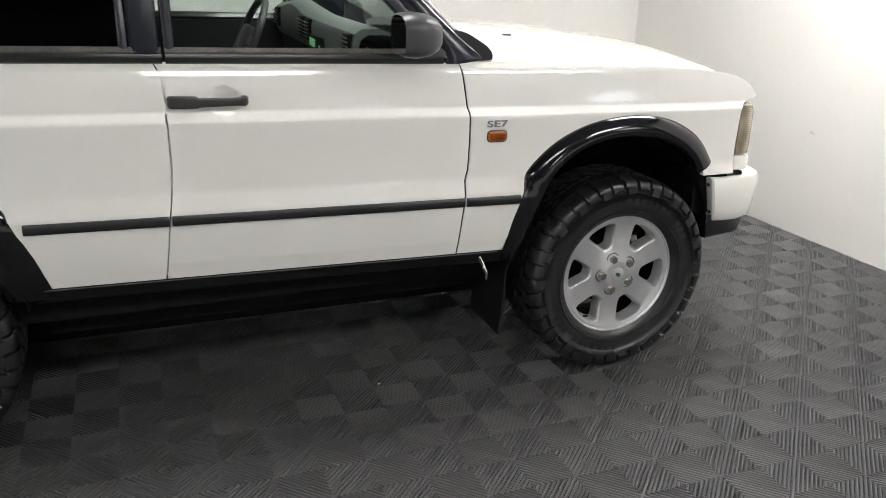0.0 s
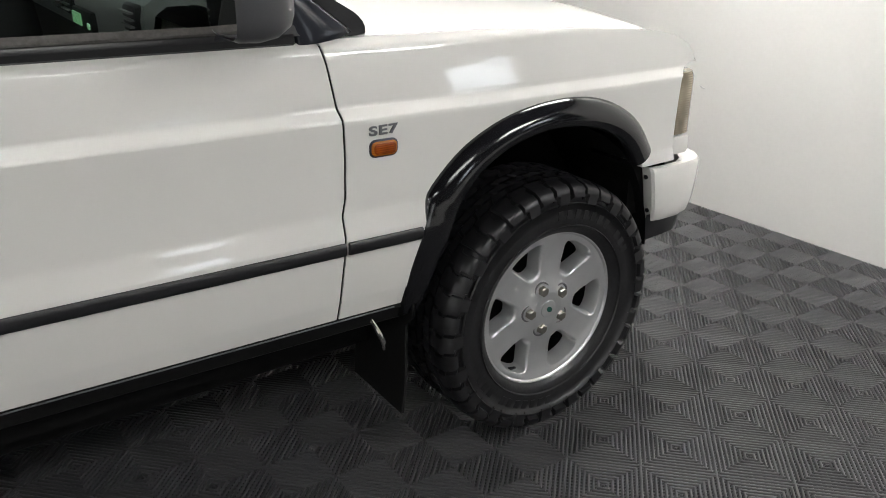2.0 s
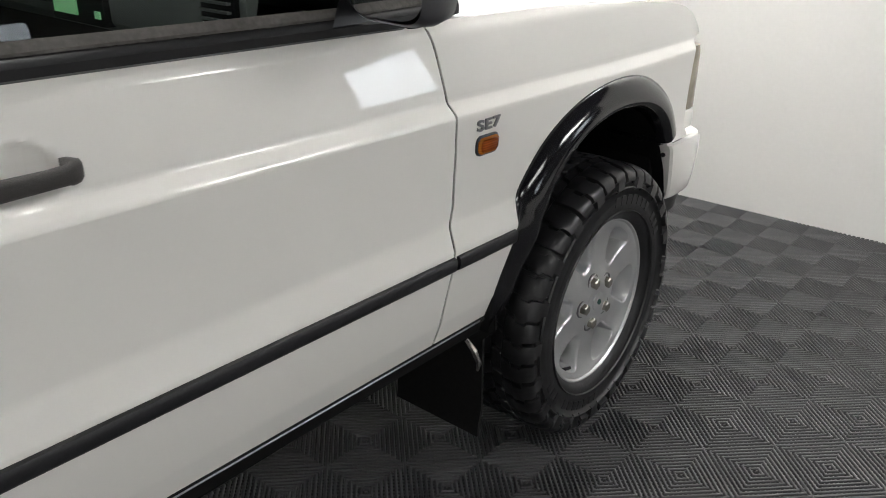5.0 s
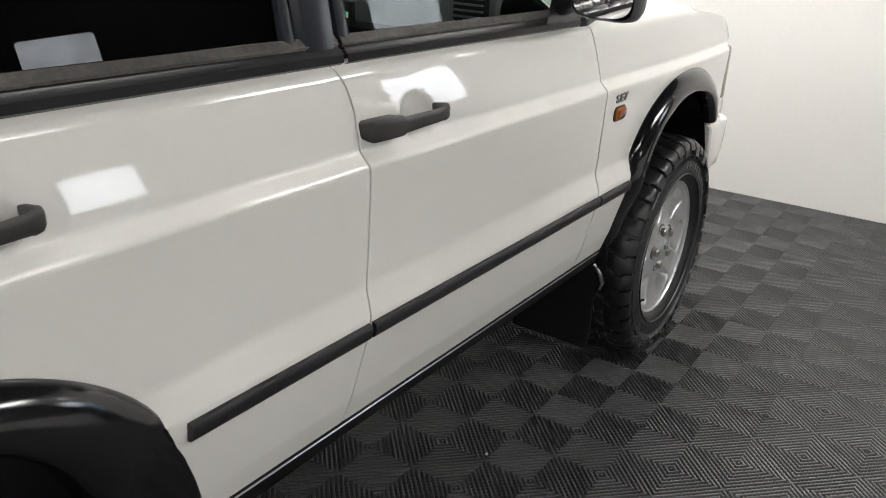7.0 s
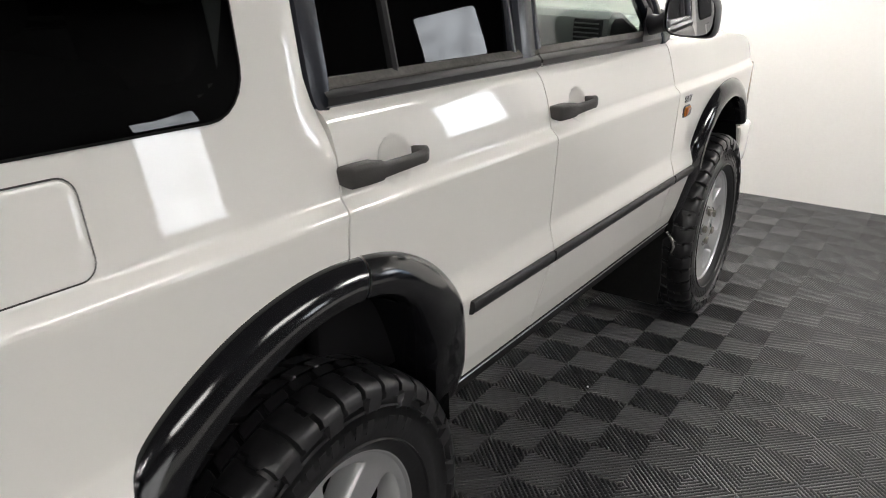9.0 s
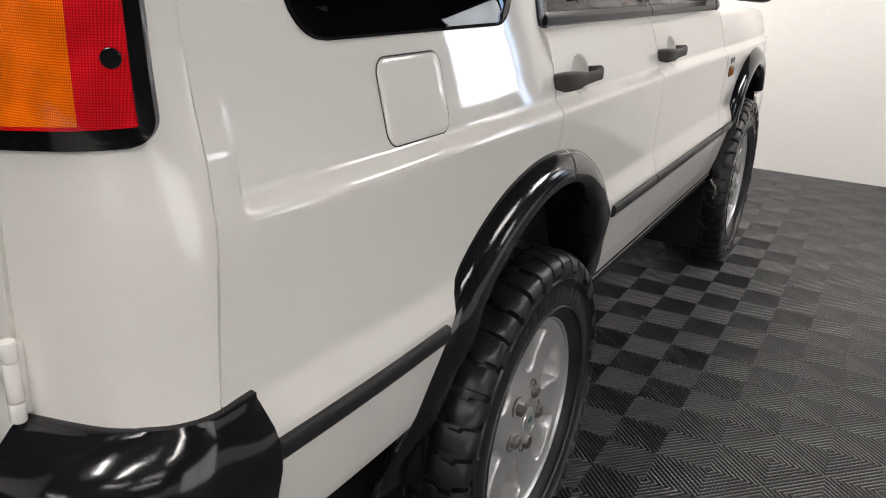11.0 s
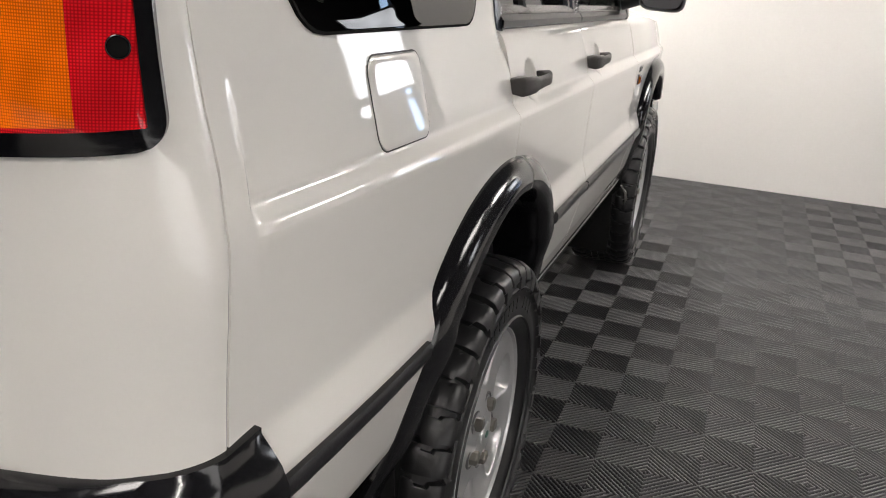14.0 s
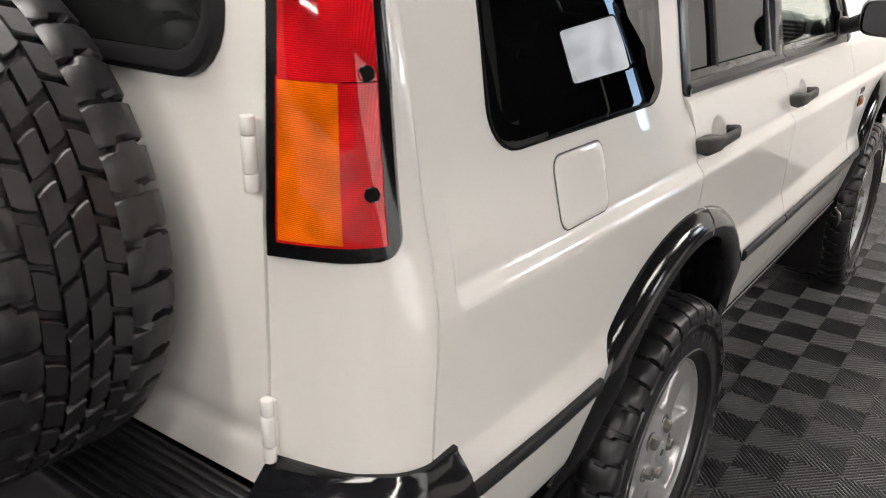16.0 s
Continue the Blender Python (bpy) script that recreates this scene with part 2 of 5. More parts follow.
def join(bm, b):
    if bm is None:
        return b
    me = bpy.data.meshes.new("tmp")
    b.to_mesh(me)
    bm.from_mesh(me)
    bpy.data.meshes.remove(me)
    b.free()
    return bm


def moved(b, m):
    bmesh.ops.transform(b, matrix=m, verts=b.verts)
    return b


def grid(rows, bm=None, close_u=False, close_v=False, skip=None):
    """A sheet through rows of points; rows run one way, points along them the other."""
    b = bmesh.new()
    vs = [[b.verts.new(p) for p in r] for r in rows]
    n, m = len(vs), len(vs[0])
    for i in range(n if close_u else n - 1):
        for j in range(m if close_v else m - 1):
            q = [vs[i][j], vs[i][(j + 1) % m], vs[(i + 1) % n][(j + 1) % m], vs[(i + 1) % n][j]]
            pts = []
            for v in q:
                if all((v.co - w.co).length > 1e-6 for w in pts):
                    pts.append(v)
            if len(pts) < 3 or (skip and skip(sum((v.co for v in pts), Vector()) / len(pts))):
                continue
            b.faces.new(pts)
    loose = [v for v in b.verts if not v.link_faces]
    bmesh.ops.delete(b, geom=loose, context="VERTS")
    return join(bm, b)


def thicken(b, d):
    """Give a sheet an edge: its rim runs back by the vector d."""
    bmesh.ops.remove_doubles(b, verts=b.verts, dist=1e-6)
    rim = [e for e in b.edges if len(e.link_faces) == 1]
    made = bmesh.ops.extrude_edge_only(b, edges=rim)["geom"]
    bmesh.ops.translate(b, vec=d, verts=[v for v in made if isinstance(v, bmesh.types.BMVert)])
    return b


def solid(b, d):
    """Close a sheet into a slab of thickness d (a vector)."""
    bmesh.ops.remove_doubles(b, verts=b.verts, dist=1e-6)
    made = bmesh.ops.extrude_face_region(b, geom=b.faces[:], use_keep_orig=True)["geom"]
    bmesh.ops.translate(b, vec=d, verts=[v for v in made if isinstance(v, bmesh.types.BMVert)])
    bmesh.ops.recalc_face_normals(b, faces=b.faces)
    return b


def lathe(profile, n=64, bm=None, closed=False):
    """Turn (radius, y) points about the y axis."""
    rows = []
    for i in range(n):
        a = 2 * math.pi * i / n
        rows.append([(r * math.cos(a), y, r * math.sin(a)) for r, y in profile])
    return grid(rows, bm, close_u=True, close_v=closed)


def tube(pts, r, n=10, bm=None, caps=True):
    rows = []
    pts = [Vector(p) for p in pts]
    for i, p in enumerate(pts):
        d = (pts[min(i + 1, len(pts) - 1)] - pts[max(i - 1, 0)]).normalized()
        a = d.orthogonal().normalized() if i == 0 else (a - d * a.dot(d)).normalized()
        c = d.cross(a)
        rr = r[i] if isinstance(r, (list, tuple)) else r
        rows.append([p + (a * math.cos(k) + c * math.sin(k)) * rr for k in (2 * math.pi * j / n for j in range(n))])
    b = grid(rows, None, close_v=True)
    if caps:
        bmesh.ops.holes_fill(b, edges=[e for e in b.edges if len(e.link_faces) == 1], sides=n)
    bmesh.ops.recalc_face_normals(b, faces=b.faces)
    return join(bm, b)


def lerp_table(table, v):
    if v <= table[0][0]:
        return table[0][1]
    for (a, p), (b, q) in zip(table, table[1:]):
        if v <= b:
            return p + (q - p) * (v - a) / (b - a)
    return table[-1][1]


def resample(pts, n):
    d = [0.0]
    for p, q in zip(pts, pts[1:]):
        d.append(d[-1] + math.dist(p, q))
    out = []
    for i in range(n):
        s = d[-1] * i / (n - 1)
        xs = lerp_table(list(zip(d, [p[0] for p in pts])), s)
        ys = lerp_table(list(zip(d, [p[1] for p in pts])), s)
        out.append((xs, ys))
    return out


def rounded(pts, n=40, rounds=2):
    """Cut the corners of an open line a few times and space it evenly."""
    for _ in range(rounds):
        new_pts = [pts[0]]
        for p, q in zip(pts, pts[1:]):
            new_pts += [(p[0] * 0.75 + q[0] * 0.25, p[1] * 0.75 + q[1] * 0.25), (p[0] * 0.25 + q[0] * 0.75, p[1] * 0.25 + q[1] * 0.75)]
        pts = new_pts + [pts[-1]]
    return resample(pts, n)


def round_rect(x0, z0, x1, z1, r, n=7, slant=0.0):
    """The outline of a rounded rectangle; slant moves its top along x."""
    out = []
    for cx, cz, a0 in ((x1 - r, z0 + r, -90), (x1 - r, z1 - r, 0), (x0 + r, z1 - r, 90), (x0 + r, z0 + r, 180)):
        for i in range(n):
            a = radians(a0 + 90 * i / (n - 1))
            x, z = cx + r * math.cos(a), cz + r * math.sin(a)
            out.append((x + slant * (z - z0), z))
    return out


def inside(p, poly):
    x, y = p
    c = False
    for (x0, y0), (x1, y1) in zip(poly, poly[1:] + poly[:1]):
        if (y0 > y) != (y1 > y) and x < (x1 - x0) * (y - y0) / (y1 - y0) + x0:
            c = not c
    return c


def mirrored(b):
    """A copy on the other side of the car."""
    c = b.copy()
    for v in c.verts:
        v.co.y = -v.co.y
    bmesh.ops.reverse_faces(c, faces=c.faces)
    return c


# ---------------------------------------------------------------- the car: shapes of the body side
RAKE = 0.021
LOWER = [(0.50, 0.798), (0.555, 0.819), (0.565, 0.823), (0.62, 0.8405), (0.72, 0.8615), (0.757, 0.8690), (0.79, 0.8720), (0.800, 0.8719), (0.806, 0.8703), (0.847, 0.8550), (0.854, 0.8533), (0.862, 0.8526), (0.872, 0.8524), (0.90, 0.8525), (0.95, 0.8530),
         (1.03, 0.8560), (1.066, 0.8578), (1.074, 0.8576), (1.079, 0.8562), (1.084, 0.8530), (1.099, 0.8390), (1.103, 0.8362), (1.108, 0.8345), (1.115, 0.8335), (1.13, 0.8300), (1.15, 0.8248), (1.17, 0.8194), (1.19, 0.8137), (1.21, 0.8077), (1.225, 0.8028), (1.237, 0.796), (1.247, 0.785)]
UPPER = [(1.15, 0.8245), (1.17, 0.8196), (1.19, 0.8151), (1.21, 0.8108), (1.23, 0.8066), (1.25, 0.8024), (1.275, 0.7972), (1.30, 0.7921), (1.33, 0.7864), (1.36, 0.7809), (1.42, 0.7701), (1.60, 0.7305), (1.78, 0.687), (1.86, 0.656)]
TAIL = [(0.50, 0.790), (0.62, 0.835), (0.72, 0.8610), (0.757, 0.8690), (0.79, 0.8720), (0.800, 0.8719), (0.806, 0.8703), (0.847, 0.8550), (0.854, 0.8533), (0.862, 0.8526), (0.872, 0.8524), (0.90, 0.8525), (0.95, 0.8530), (1.00, 0.8550), (1.04, 0.8555), (1.07, 0.8545), (1.085, 0.8515), (1.10, 0.8460), (1.13, 0.8365), (1.15, 0.8300), (1.20, 0.8150), (1.25, 0.8024)]
TAIL = [(z, w - 0.010 * min(1, max(0, (1.15 - z) / 0.07))) for z, w in TAIL]
HANDLE_CENTRES = ((1.065, 1.138), (0.245, 1.138))


def raked(x, z):
    return z - RAKE * (x - 0.9)


def unraked(x, z):
    return z + RAKE * (x - 0.9)


def half_width(x, z, quarter=False):
    w = lerp_table(LOWER, z) if not (quarter and z > 1.15) else lerp_table(UPPER, z)
    if x < -0.5 and z < 1.15:
        w -= 0.010 * min(1, (-0.5 - x) / 0.37) ** 2 * min(1, (1.15 - z) / 0.07)
    if x < -0.85:
        k = min(max((-0.862 - x) / 0.012, 0), 1)
        tail = lerp_table(TAIL, z) if z < 1.25 else w
        w = w * (1 - k) + tail * k
    if quarter and x > 0.0 and z > 1.17:
        w -= 0.011 * (x / 0.055) ** 2 * min(1, (z - 1.17) / 0.09)
    if x > 2.3:
        w -= 0.015 * ((x - 2.3) / 0.6) ** 2.2 + 0.9 * max(0, x - 3.07) ** 2
    for hx, hz in HANDLE_CENTRES:
        d = math.hypot((x - hx) / 0.052, (z - hz) / 0.044)
        if d < 1:
            w -= 0.018 * (1 - d * d) ** 0.8
    return w


def on_side(x, z, out=0.0, quarter=False):
    return Vector((x, -half_width(x, z, quarter) - out, raked(x, z)))


GAP_F = [(0.5, 1.855), (0.58, 1.857), (0.70, 1.861), (0.785, 1.864), (0.85, 1.868), (0.89, 1.878), (0.99, 1.881), (1.087, 1.878), (1.11, 1.874), (1.20, 1.867), (1.247, 1.858)]
GAP_M = [(0.5, 0.845), (0.57, 0.849), (0.68, 0.862), (0.78, 0.873), (0.86, 0.887), (0.94, 0.893), (1.03, 0.893), (1.107, 0.889), (1.17, 0.893), (1.21, 0.886), (1.247, 0.868)]
GAP_R = [(0.5, 0.075), (0.99, 0.073), (1.06, 0.070), (1.12, 0.080), (1.157, 0.086), (1.21, 0.086), (1.247, 0.076), (1.30, 0.055), (1.86, 0.055)]
SEAM = [(0.5, -0.868), (0.845, -0.868), (0.85, -0.925), (1.05, -0.920), (1.30, -0.905), (1.86, -0.890)]
FRONT_TOP = [(1.8, 1.252), (2.30, 1.250), (2.56, 1.242), (2.83, 1.226), (2.98, 1.212), (3.05, 1.197), (3.11, 1.172), (3.14, 1.142), (3.160, 1.108)]
ARCH = {
    "front": ([(2.040, 0.50), (2.055, 0.62), (2.078, 0.73), (2.100, 0.815), (2.105, 0.845), (2.185, 0.925), (2.26, 0.973), (2.36, 1.012), (2.47, 1.030), (2.58, 1.032), (2.69, 1.016), (2.79, 0.975), (2.87, 0.92), (2.93, 0.835)],
              [(2.10, 0.50), (2.125, 0.62), (2.155, 0.72), (2.195, 0.81), (2.24, 0.868), (2.317, 0.92), (2.415, 0.95), (2.50, 0.957), (2.58, 0.950), (2.66, 0.935), (2.74, 0.905), (2.81, 0.855), (2.85, 0.79)]),
    "rear": ([(-0.53, 0.50), (-0.48, 0.62), (-0.445, 0.72), (-0.418, 0.80), (-0.402, 0.835), (-0.382, 0.878), (-0.305, 0.936), (-0.20, 0.986), (-0.10, 1.012), (0.0, 1.022), (0.10, 1.014), (0.20, 0.992), (0.29, 0.950), (0.36, 0.900), (0.412, 0.845), (0.446, 0.765), (0.477, 0.675), (0.508, 0.57), (0.515, 0.54)],
             [(-0.44, 0.50), (-0.41, 0.60), (-0.37, 0.71), (-0.335, 0.79), (-0.28, 0.850), (-0.17, 0.908), (-0.07, 0.940), (0.02, 0.948), (0.11, 0.938), (0.19, 0.905), (0.255, 0.85), (0.30, 0.77), (0.345, 0.66), (0.385, 0.54)]),
}
ARCHES = {}
for side_name, (outer, inner) in ARCH.items():
    o = [(x, unraked(x, z)) for x, z in rounded(outer, 64, 2)]
    i = [(x, unraked(x, z)) for x, z in rounded(inner, 64, 2)]
    mid = [((a + c) / 2, (b + d) / 2) for (a, b), (c, d) in zip(o, i)]
    ARCHES[side_name] = (o, i, mid + [(mid[-1][0], 0.2), (mid[0][0], 0.2)])
WINDOW_Q = (-0.738, 1.262, -0.096, 1.80)


def steps(a, b, d):
    n = max(1, round((b - a) / d))
    return [a + (b - a) * i / n for i in range(n + 1)]


def panel_sheet(x0, x1, z0, z1, left, right, top=None, quarter=False, dx=0.022, fine_x=(), cut=()):
    zs = sorted(set([round(z, 4) for z in steps(z0, z1, 0.0125) + (steps(1.090, 1.186, 0.006) if not quarter else [])] + [z for z, _ in LOWER if z0 < z < min(z1, 1.246)]))
    xs = sorted(set([round(x, 4) for x in steps(x0, x1, dx)] + [round(x, 4) for x in fine_x if x0 < x < x1]))
    rows = []
    for z in zs:
        r = []
        for x in xs:
            xx = min(max(x, lerp_table(left, z) + (0.0032 if left is GAP_F else 0.0022)), lerp_table(right, z) - (0.0032 if right is GAP_F else 0.0022))
            zz = min(z, lerp_table(top, xx)) if top else z
            r.append(on_side(xx, zz, 0, quarter))
        rows.append(r)

    def skip(c):
        p = (c.x, unraked(c.x, c.z))
        return any(inside(p, poly) for poly in cut)
    b = grid(rows, skip=skip)
    return thicken(b, Vector((0, 0.022, 0)))


def strip_on_side(x0, x1, z0, z1, out, left=None, right=None, round_ends=True):
    """A rounded rubbing strip that follows the body side."""
    rows = []
    zc, h = (z0 + z1) / 2, (z1 - z0) / 2
    stations = steps(x0, x1, 0.03)
    for x in [x0 - 0.001] + stations + [x1 + 0.001]:
        flat = x < x0 or x > x1
        r = []
        for a in steps(-90, 90, 22.5):
            s, c = math.sin(radians(a)), math.cos(radians(a))
            z = zc + h * s
            r.append(on_side(x, zc + h * s, -0.002 if flat else -0.001 + out * c ** 0.45))
        rows.append(r)
    b = grid(rows)
    bmesh.ops.holes_fill(b, edges=[e for e in b.edges if len(e.link_faces) == 1 and abs(e.verts[0].co.x - e.verts[1].co.x) < 1e-4], sides=20)
    return b


def outline_plate(outline, lift, depth, quarter=False, bulge=0.0, rings=3):
    """A plate on the body side with the given outline, lifted off it."""
    cx = sum(p[0] for p in outline) / len(outline)
    cz = sum(p[1] for p in outline) / len(outline)
    rows = []
    for k in [0.0, 0.4, 0.75, 0.95, 0.988, 1.0]:
        rows.append([on_side(cx + (x - cx) * k, cz + (z - cz) * k, lift - (0.0004 if k == 1 else 0), quarter) for x, z in outline])
    b = grid(rows, close_v=True)
    bmesh.ops.remove_doubles(b, verts=b.verts, dist=1e-6)
    return thicken(b, Vector((0, depth, 0)))


def both_sides(name, b, mat, parent, label="", smooth=35):
    """The part on the right and its mirror image on the left."""
    other = mirrored(b)
    right = part(name, b, mat, parent if not isinstance(parent, tuple) else parent[0], label, smooth)
    left = part(name, other, mat, parent if not isinstance(parent, tuple) else parent[1], label, smooth)
    return right, left


car = tagged(new("car"), "white four-door off-road estate car with black arches on mud tyres", "car")

# ---- body panels
cutF, cutR = ARCHES["front"][2], ARCHES["rear"][2]
fine_h = lambda hx: steps(hx - 0.08, hx + 0.08, 0.008)
fenders = both_sides("front_wing", panel_sheet(1.85, 3.160, 0.565, 1.255, GAP_F, [(0, 3.052), (1.070, 3.056), (1.090, 3.070), (1.108, 3.100), (1.113, 3.140), (1.118, 3.162), (1.3, 3.162)], FRONT_TOP, fine_x=steps(3.05, 3.16, 0.01), cut=[cutF, [(2.80, 0.2), (3.3, 0.2), (3.3, 0.817), (2.80, 0.817)]]), PAINT, car)
front_doors = both_sides("front_door", panel_sheet(0.84, 1.89, 0.565, 1.247, GAP_M, GAP_F, fine_x=fine_h(1.065)), PAINT, car)
rear_doors = both_sides("rear_door", panel_sheet(0.05, 0.90, 0.565, 1.247, GAP_R, GAP_M, fine_x=fine_h(0.245), cut=[cutR]), PAINT, car)
q_hole = round_rect(WINDOW_Q[0] + 0.03, WINDOW_Q[1] + 0.03, WINDOW_Q[2] - 0.03, WINDOW_Q[3] - 0.03, 0.05, slant=0.06)
quarters = both_sides("rear_quarter_panel", panel_sheet(-0.935, 0.09, 0.60, 1.86, SEAM, GAP_R, quarter=True, fine_x=steps(-0.895, -0.85, 0.005) + steps(0.0, 0.06, 0.008), cut=[cutR, q_hole]), PAINT, car)

# ---- black shell behind the gaps and the light-blocking pan
for s in (-1, 1):
    b = bmesh.new()
    rows = [[Vector((x, s * (half_width(0.5, z) - 0.020), raked(x, z))) for x in steps(-0.80, 1.70, 0.05)] for z in (0.57, 0.6, 0.7, 0.79, 0.85, 0.9, 1.0, 1.07, 1.11, 1.15, 1.19, 1.225)]
    grid(rows, b, skip=lambda c: any(inside((c.x, unraked(c.x, c.z)), p) for p in (cutF, cutR)))
    part("inner_shell", b, PAINT, car)
for s in (-1, 1):
    b = bmesh.new()
    rows = [[Vector((x, s * (half_width(1.5, z) - 0.018), raked(x, z))) for x in steps(1.71, 1.98, 0.05)] for z in (0.57, 0.6, 0.7, 0.79, 0.85, 0.9, 1.0, 1.07, 1.11, 1.15, 1.19, 1.225)]
    grid(rows, b)
    part("hinge_pillar", b, RUBBER_TRIM, car, "dark door seal on the hinge pillar")
rows = [[on_side(lerp_table(GAP_F, z) + d, z, -0.0035) for d in (-0.005, 0.0, 0.005)] for z in steps(0.57, 1.24, 0.02)]
both_sides("door_gap_seal", grid(rows), DARK, fenders)
chassis = part("chassis", box(-0.85, -0.72, 0.42, 2.0, 0.72, 0.56), DARK, car)
# pan set low to keep light off the ground below
part("light_block_pan", box(0.47, -0.62, 0.33, 2.06, 0.62, 0.418), DARK, chassis)
# unseen low block along the middle, added to stop light crossing under the car
part("under_car_block", box(-0.75, -0.42, 0.20, 2.30, 0.42, 0.329, 0.03), DARK, chassis)
for s in (-1, 1):
    part("frame_rail", box(-1.0, s * 0.42 - 0.05, 0.40, 3.0, s * 0.42 + 0.05, 0.419), DARK, chassis)
    for cx, r in ((0.0, 0.44), (2.50, 0.46)):
        b = grid([[(cx + r * math.cos(radians(a)), s * y, 0.50 + r * math.sin(radians(a))) for a in steps(0, 180, 12)] for y in (0.84, 0.48)])
        part("wheel_well", b, DARK, car)
        part("wheel_well_side", box(cx - r, s * 0.46 - 0.01, 0.45, cx + r, s * 0.46 + 0.01, 0.98), DARK, car)
for ax in (0.0, 2.54):
    part("axle", tube([(ax, -0.7, 0.395), (ax, 0.7, 0.395)], 0.05, 12), DARK, car)
part("engine_block", box(2.03, -0.44, 0.5, 2.98, 0.44, 1.0), DARK, car)

# ---- sills, rubbing strips
rows = []
for x in steps(0.46, 2.10, 0.06):
    rows.append([Vector((x, -y, raked(x, z))) for y, z in ((0.80, 0.572), (0.822, 0.566), (0.826, 0.556), (0.818, 0.545), (0.812, 0.520), (0.795, 0.508), (0.74, 0.505), (0.74, 0.56))])
b = grid(rows)
sills = both_sides("sill", b, SILL, car)
b = tube([(x, -0.8285, raked(x, 0.5610)) for x in steps(0.43, 2.02, 0.1)], 0.0018, 6)
both_sides("sill_lip", b, BADGE, sills, "thin pale edge along the sill")
for prt, a0, a1 in ((fenders, 1.872, 2.080), (front_doors, 0.880, 1.862), (rear_doors, 0.462, 0.870), (quarters, -0.866, -0.435)):
    both_sides("rubbing_strip", strip_on_side(a0, a1, 0.757, 0.79, 0.013), BLACK_SATIN, prt, "black rubber strip")

# ---- wheel arch flares
FLARE_BASE = [(0.5, 0.80), (0.62, 0.842), (0.72, 0.857), (0.80, 0.861), (0.86, 0.8555), (1.05, 0.856)]


def flare(kind, i0=0, i1=64):
    o, i, _ = ARCHES[kind]
    rows = []
    for k in range(i0, i1):
        (ox, oz), (ix, iz) = o[k], i[k]
        base = 0.35 * half_width(ox, oz) + 0.65 * (lerp_table(FLARE_BASE, oz) - (0.8535 - half_width(ox, 0.95)))
        r = [Vector((ox + 0.0, -base + 0.012, raked(ox, oz)))]
        low = min(max((oz - 0.62) / 0.25, 0.35), 1)
        for t, h in ((0.0, 0.004), (0.03, 0.010), (0.12, 0.020), (0.28, 0.031), (0.48, 0.039), (0.68, 0.042), (0.84, 0.040), (0.94, 0.033), (1.0, 0.018)):
            x, z = ox + (ix - ox) * t, oz + (iz - oz) * t
            r.append(Vector((x, -base - h * low, raked(x, z))))
        x, z = ix, iz
        r.append(Vector((x, -base + 0.02, raked(x, z))))
        r.append(Vector((x, -base + 0.16, raked(x, z))))
        rows.append(r)
    return grid(rows)


both_sides("wheel_arch_flare", flare("front"), FLARE, car, "gloss black plastic arch", 50)
split = min(range(64), key=lambda k: abs(ARCHES["rear"][0][k][0] - 0.085) + (0 if ARCHES["rear"][0][k][1] > 0.9 else 1))
both_sides("wheel_arch_flare", flare("rear", 0, split + 1), FLARE, car, "gloss black plastic arch", 50)
both_sides("wheel_arch_flare", moved(flare("rear", split, 64), Matrix.Translation((0.0055, 0, 0))), FLARE, car, "gloss black plastic arch on the rear door", 50)

# ---- waist rails, window frames and glass
def glass_y(z):
    return lerp_table([(1.24, 0.7775), (1.30, 0.7690), (1.36, 0.7595), (1.42, 0.7490), (1.50, 0.7340), (1.60, 0.7115), (1.86, 0.6450)], z)


def frame_bar(pts, widths, d=0.03, out=0.006):
    """A window bar in the plane of the side glass through (x, z) points, w wide."""
    rows = []
    for i, (x, z) in enumerate(pts):
        p, q = pts[max(i - 1, 0)], pts[min(i + 1, len(pts) - 1)]
        n = math.hypot(q[0] - p[0], q[1] - p[1])
        nx, nz = (q[1] - p[1]) / n, -(q[0] - p[0]) / n
        w = widths[i] if isinstance(widths, list) else widths
        r = []
        for s, o in ((-1, -d), (-1, 0.0), (-0.8, out), (0, out + 0.003), (0.8, out), (1, 0.0), (1, -d)):
            xx, zz = x + nx * s * w / 2, z + nz * s * w / 2
            r.append(Vector((xx, -glass_y(zz) - o, raked(xx, zz))))
        rows.append(r)
    b = grid(rows, close_v=True)
    bmesh.ops.holes_fill(b, edges=[e for e in b.edges if len(e.link_faces) == 1], sides=10)
    return b


WAIST = ((0.786, 1.243), (0.796, 1.249), (0.796, 1.262), (0.788, 1.271), (0.782, 1.274), (0.774, 1.272))
LIP = ((0.776, 1.270), (0.784, 1.2745), (0.7845, 1.279), (0.780, 1.286), (0.774, 1.292), (0.766, 1.290), (0.755, 1.27))


def waist(x0, x1, prof):
    """A moulded strip along the foot of a window."""
    rows = []
    for x in steps(x0, x1, 0.04):
        rows.append([Vector((x, -y, raked(x, z))) for y, z in prof])
    b = grid(rows)
    bmesh.ops.holes_fill(b, edges=[e for e in b.edges if len(e.link_faces) == 1 and abs(e.verts[0].co.x - e.verts[1].co.x) < 1e-4], sides=20)
    return b


both_sides("waist_seal", waist(0.905, 1.80, WAIST), RUBBER_TRIM, front_doors, "black rubber window seal")
both_sides("waist_seal", waist(0.098, 0.895, WAIST), RUBBER_TRIM, rear_doors, "black rubber window seal")
both_sides("window_lip", waist(0.905, 1.80, LIP), LIP_GREY, front_doors, "grey rubber lip along the glass, bright sheen put into its colour")
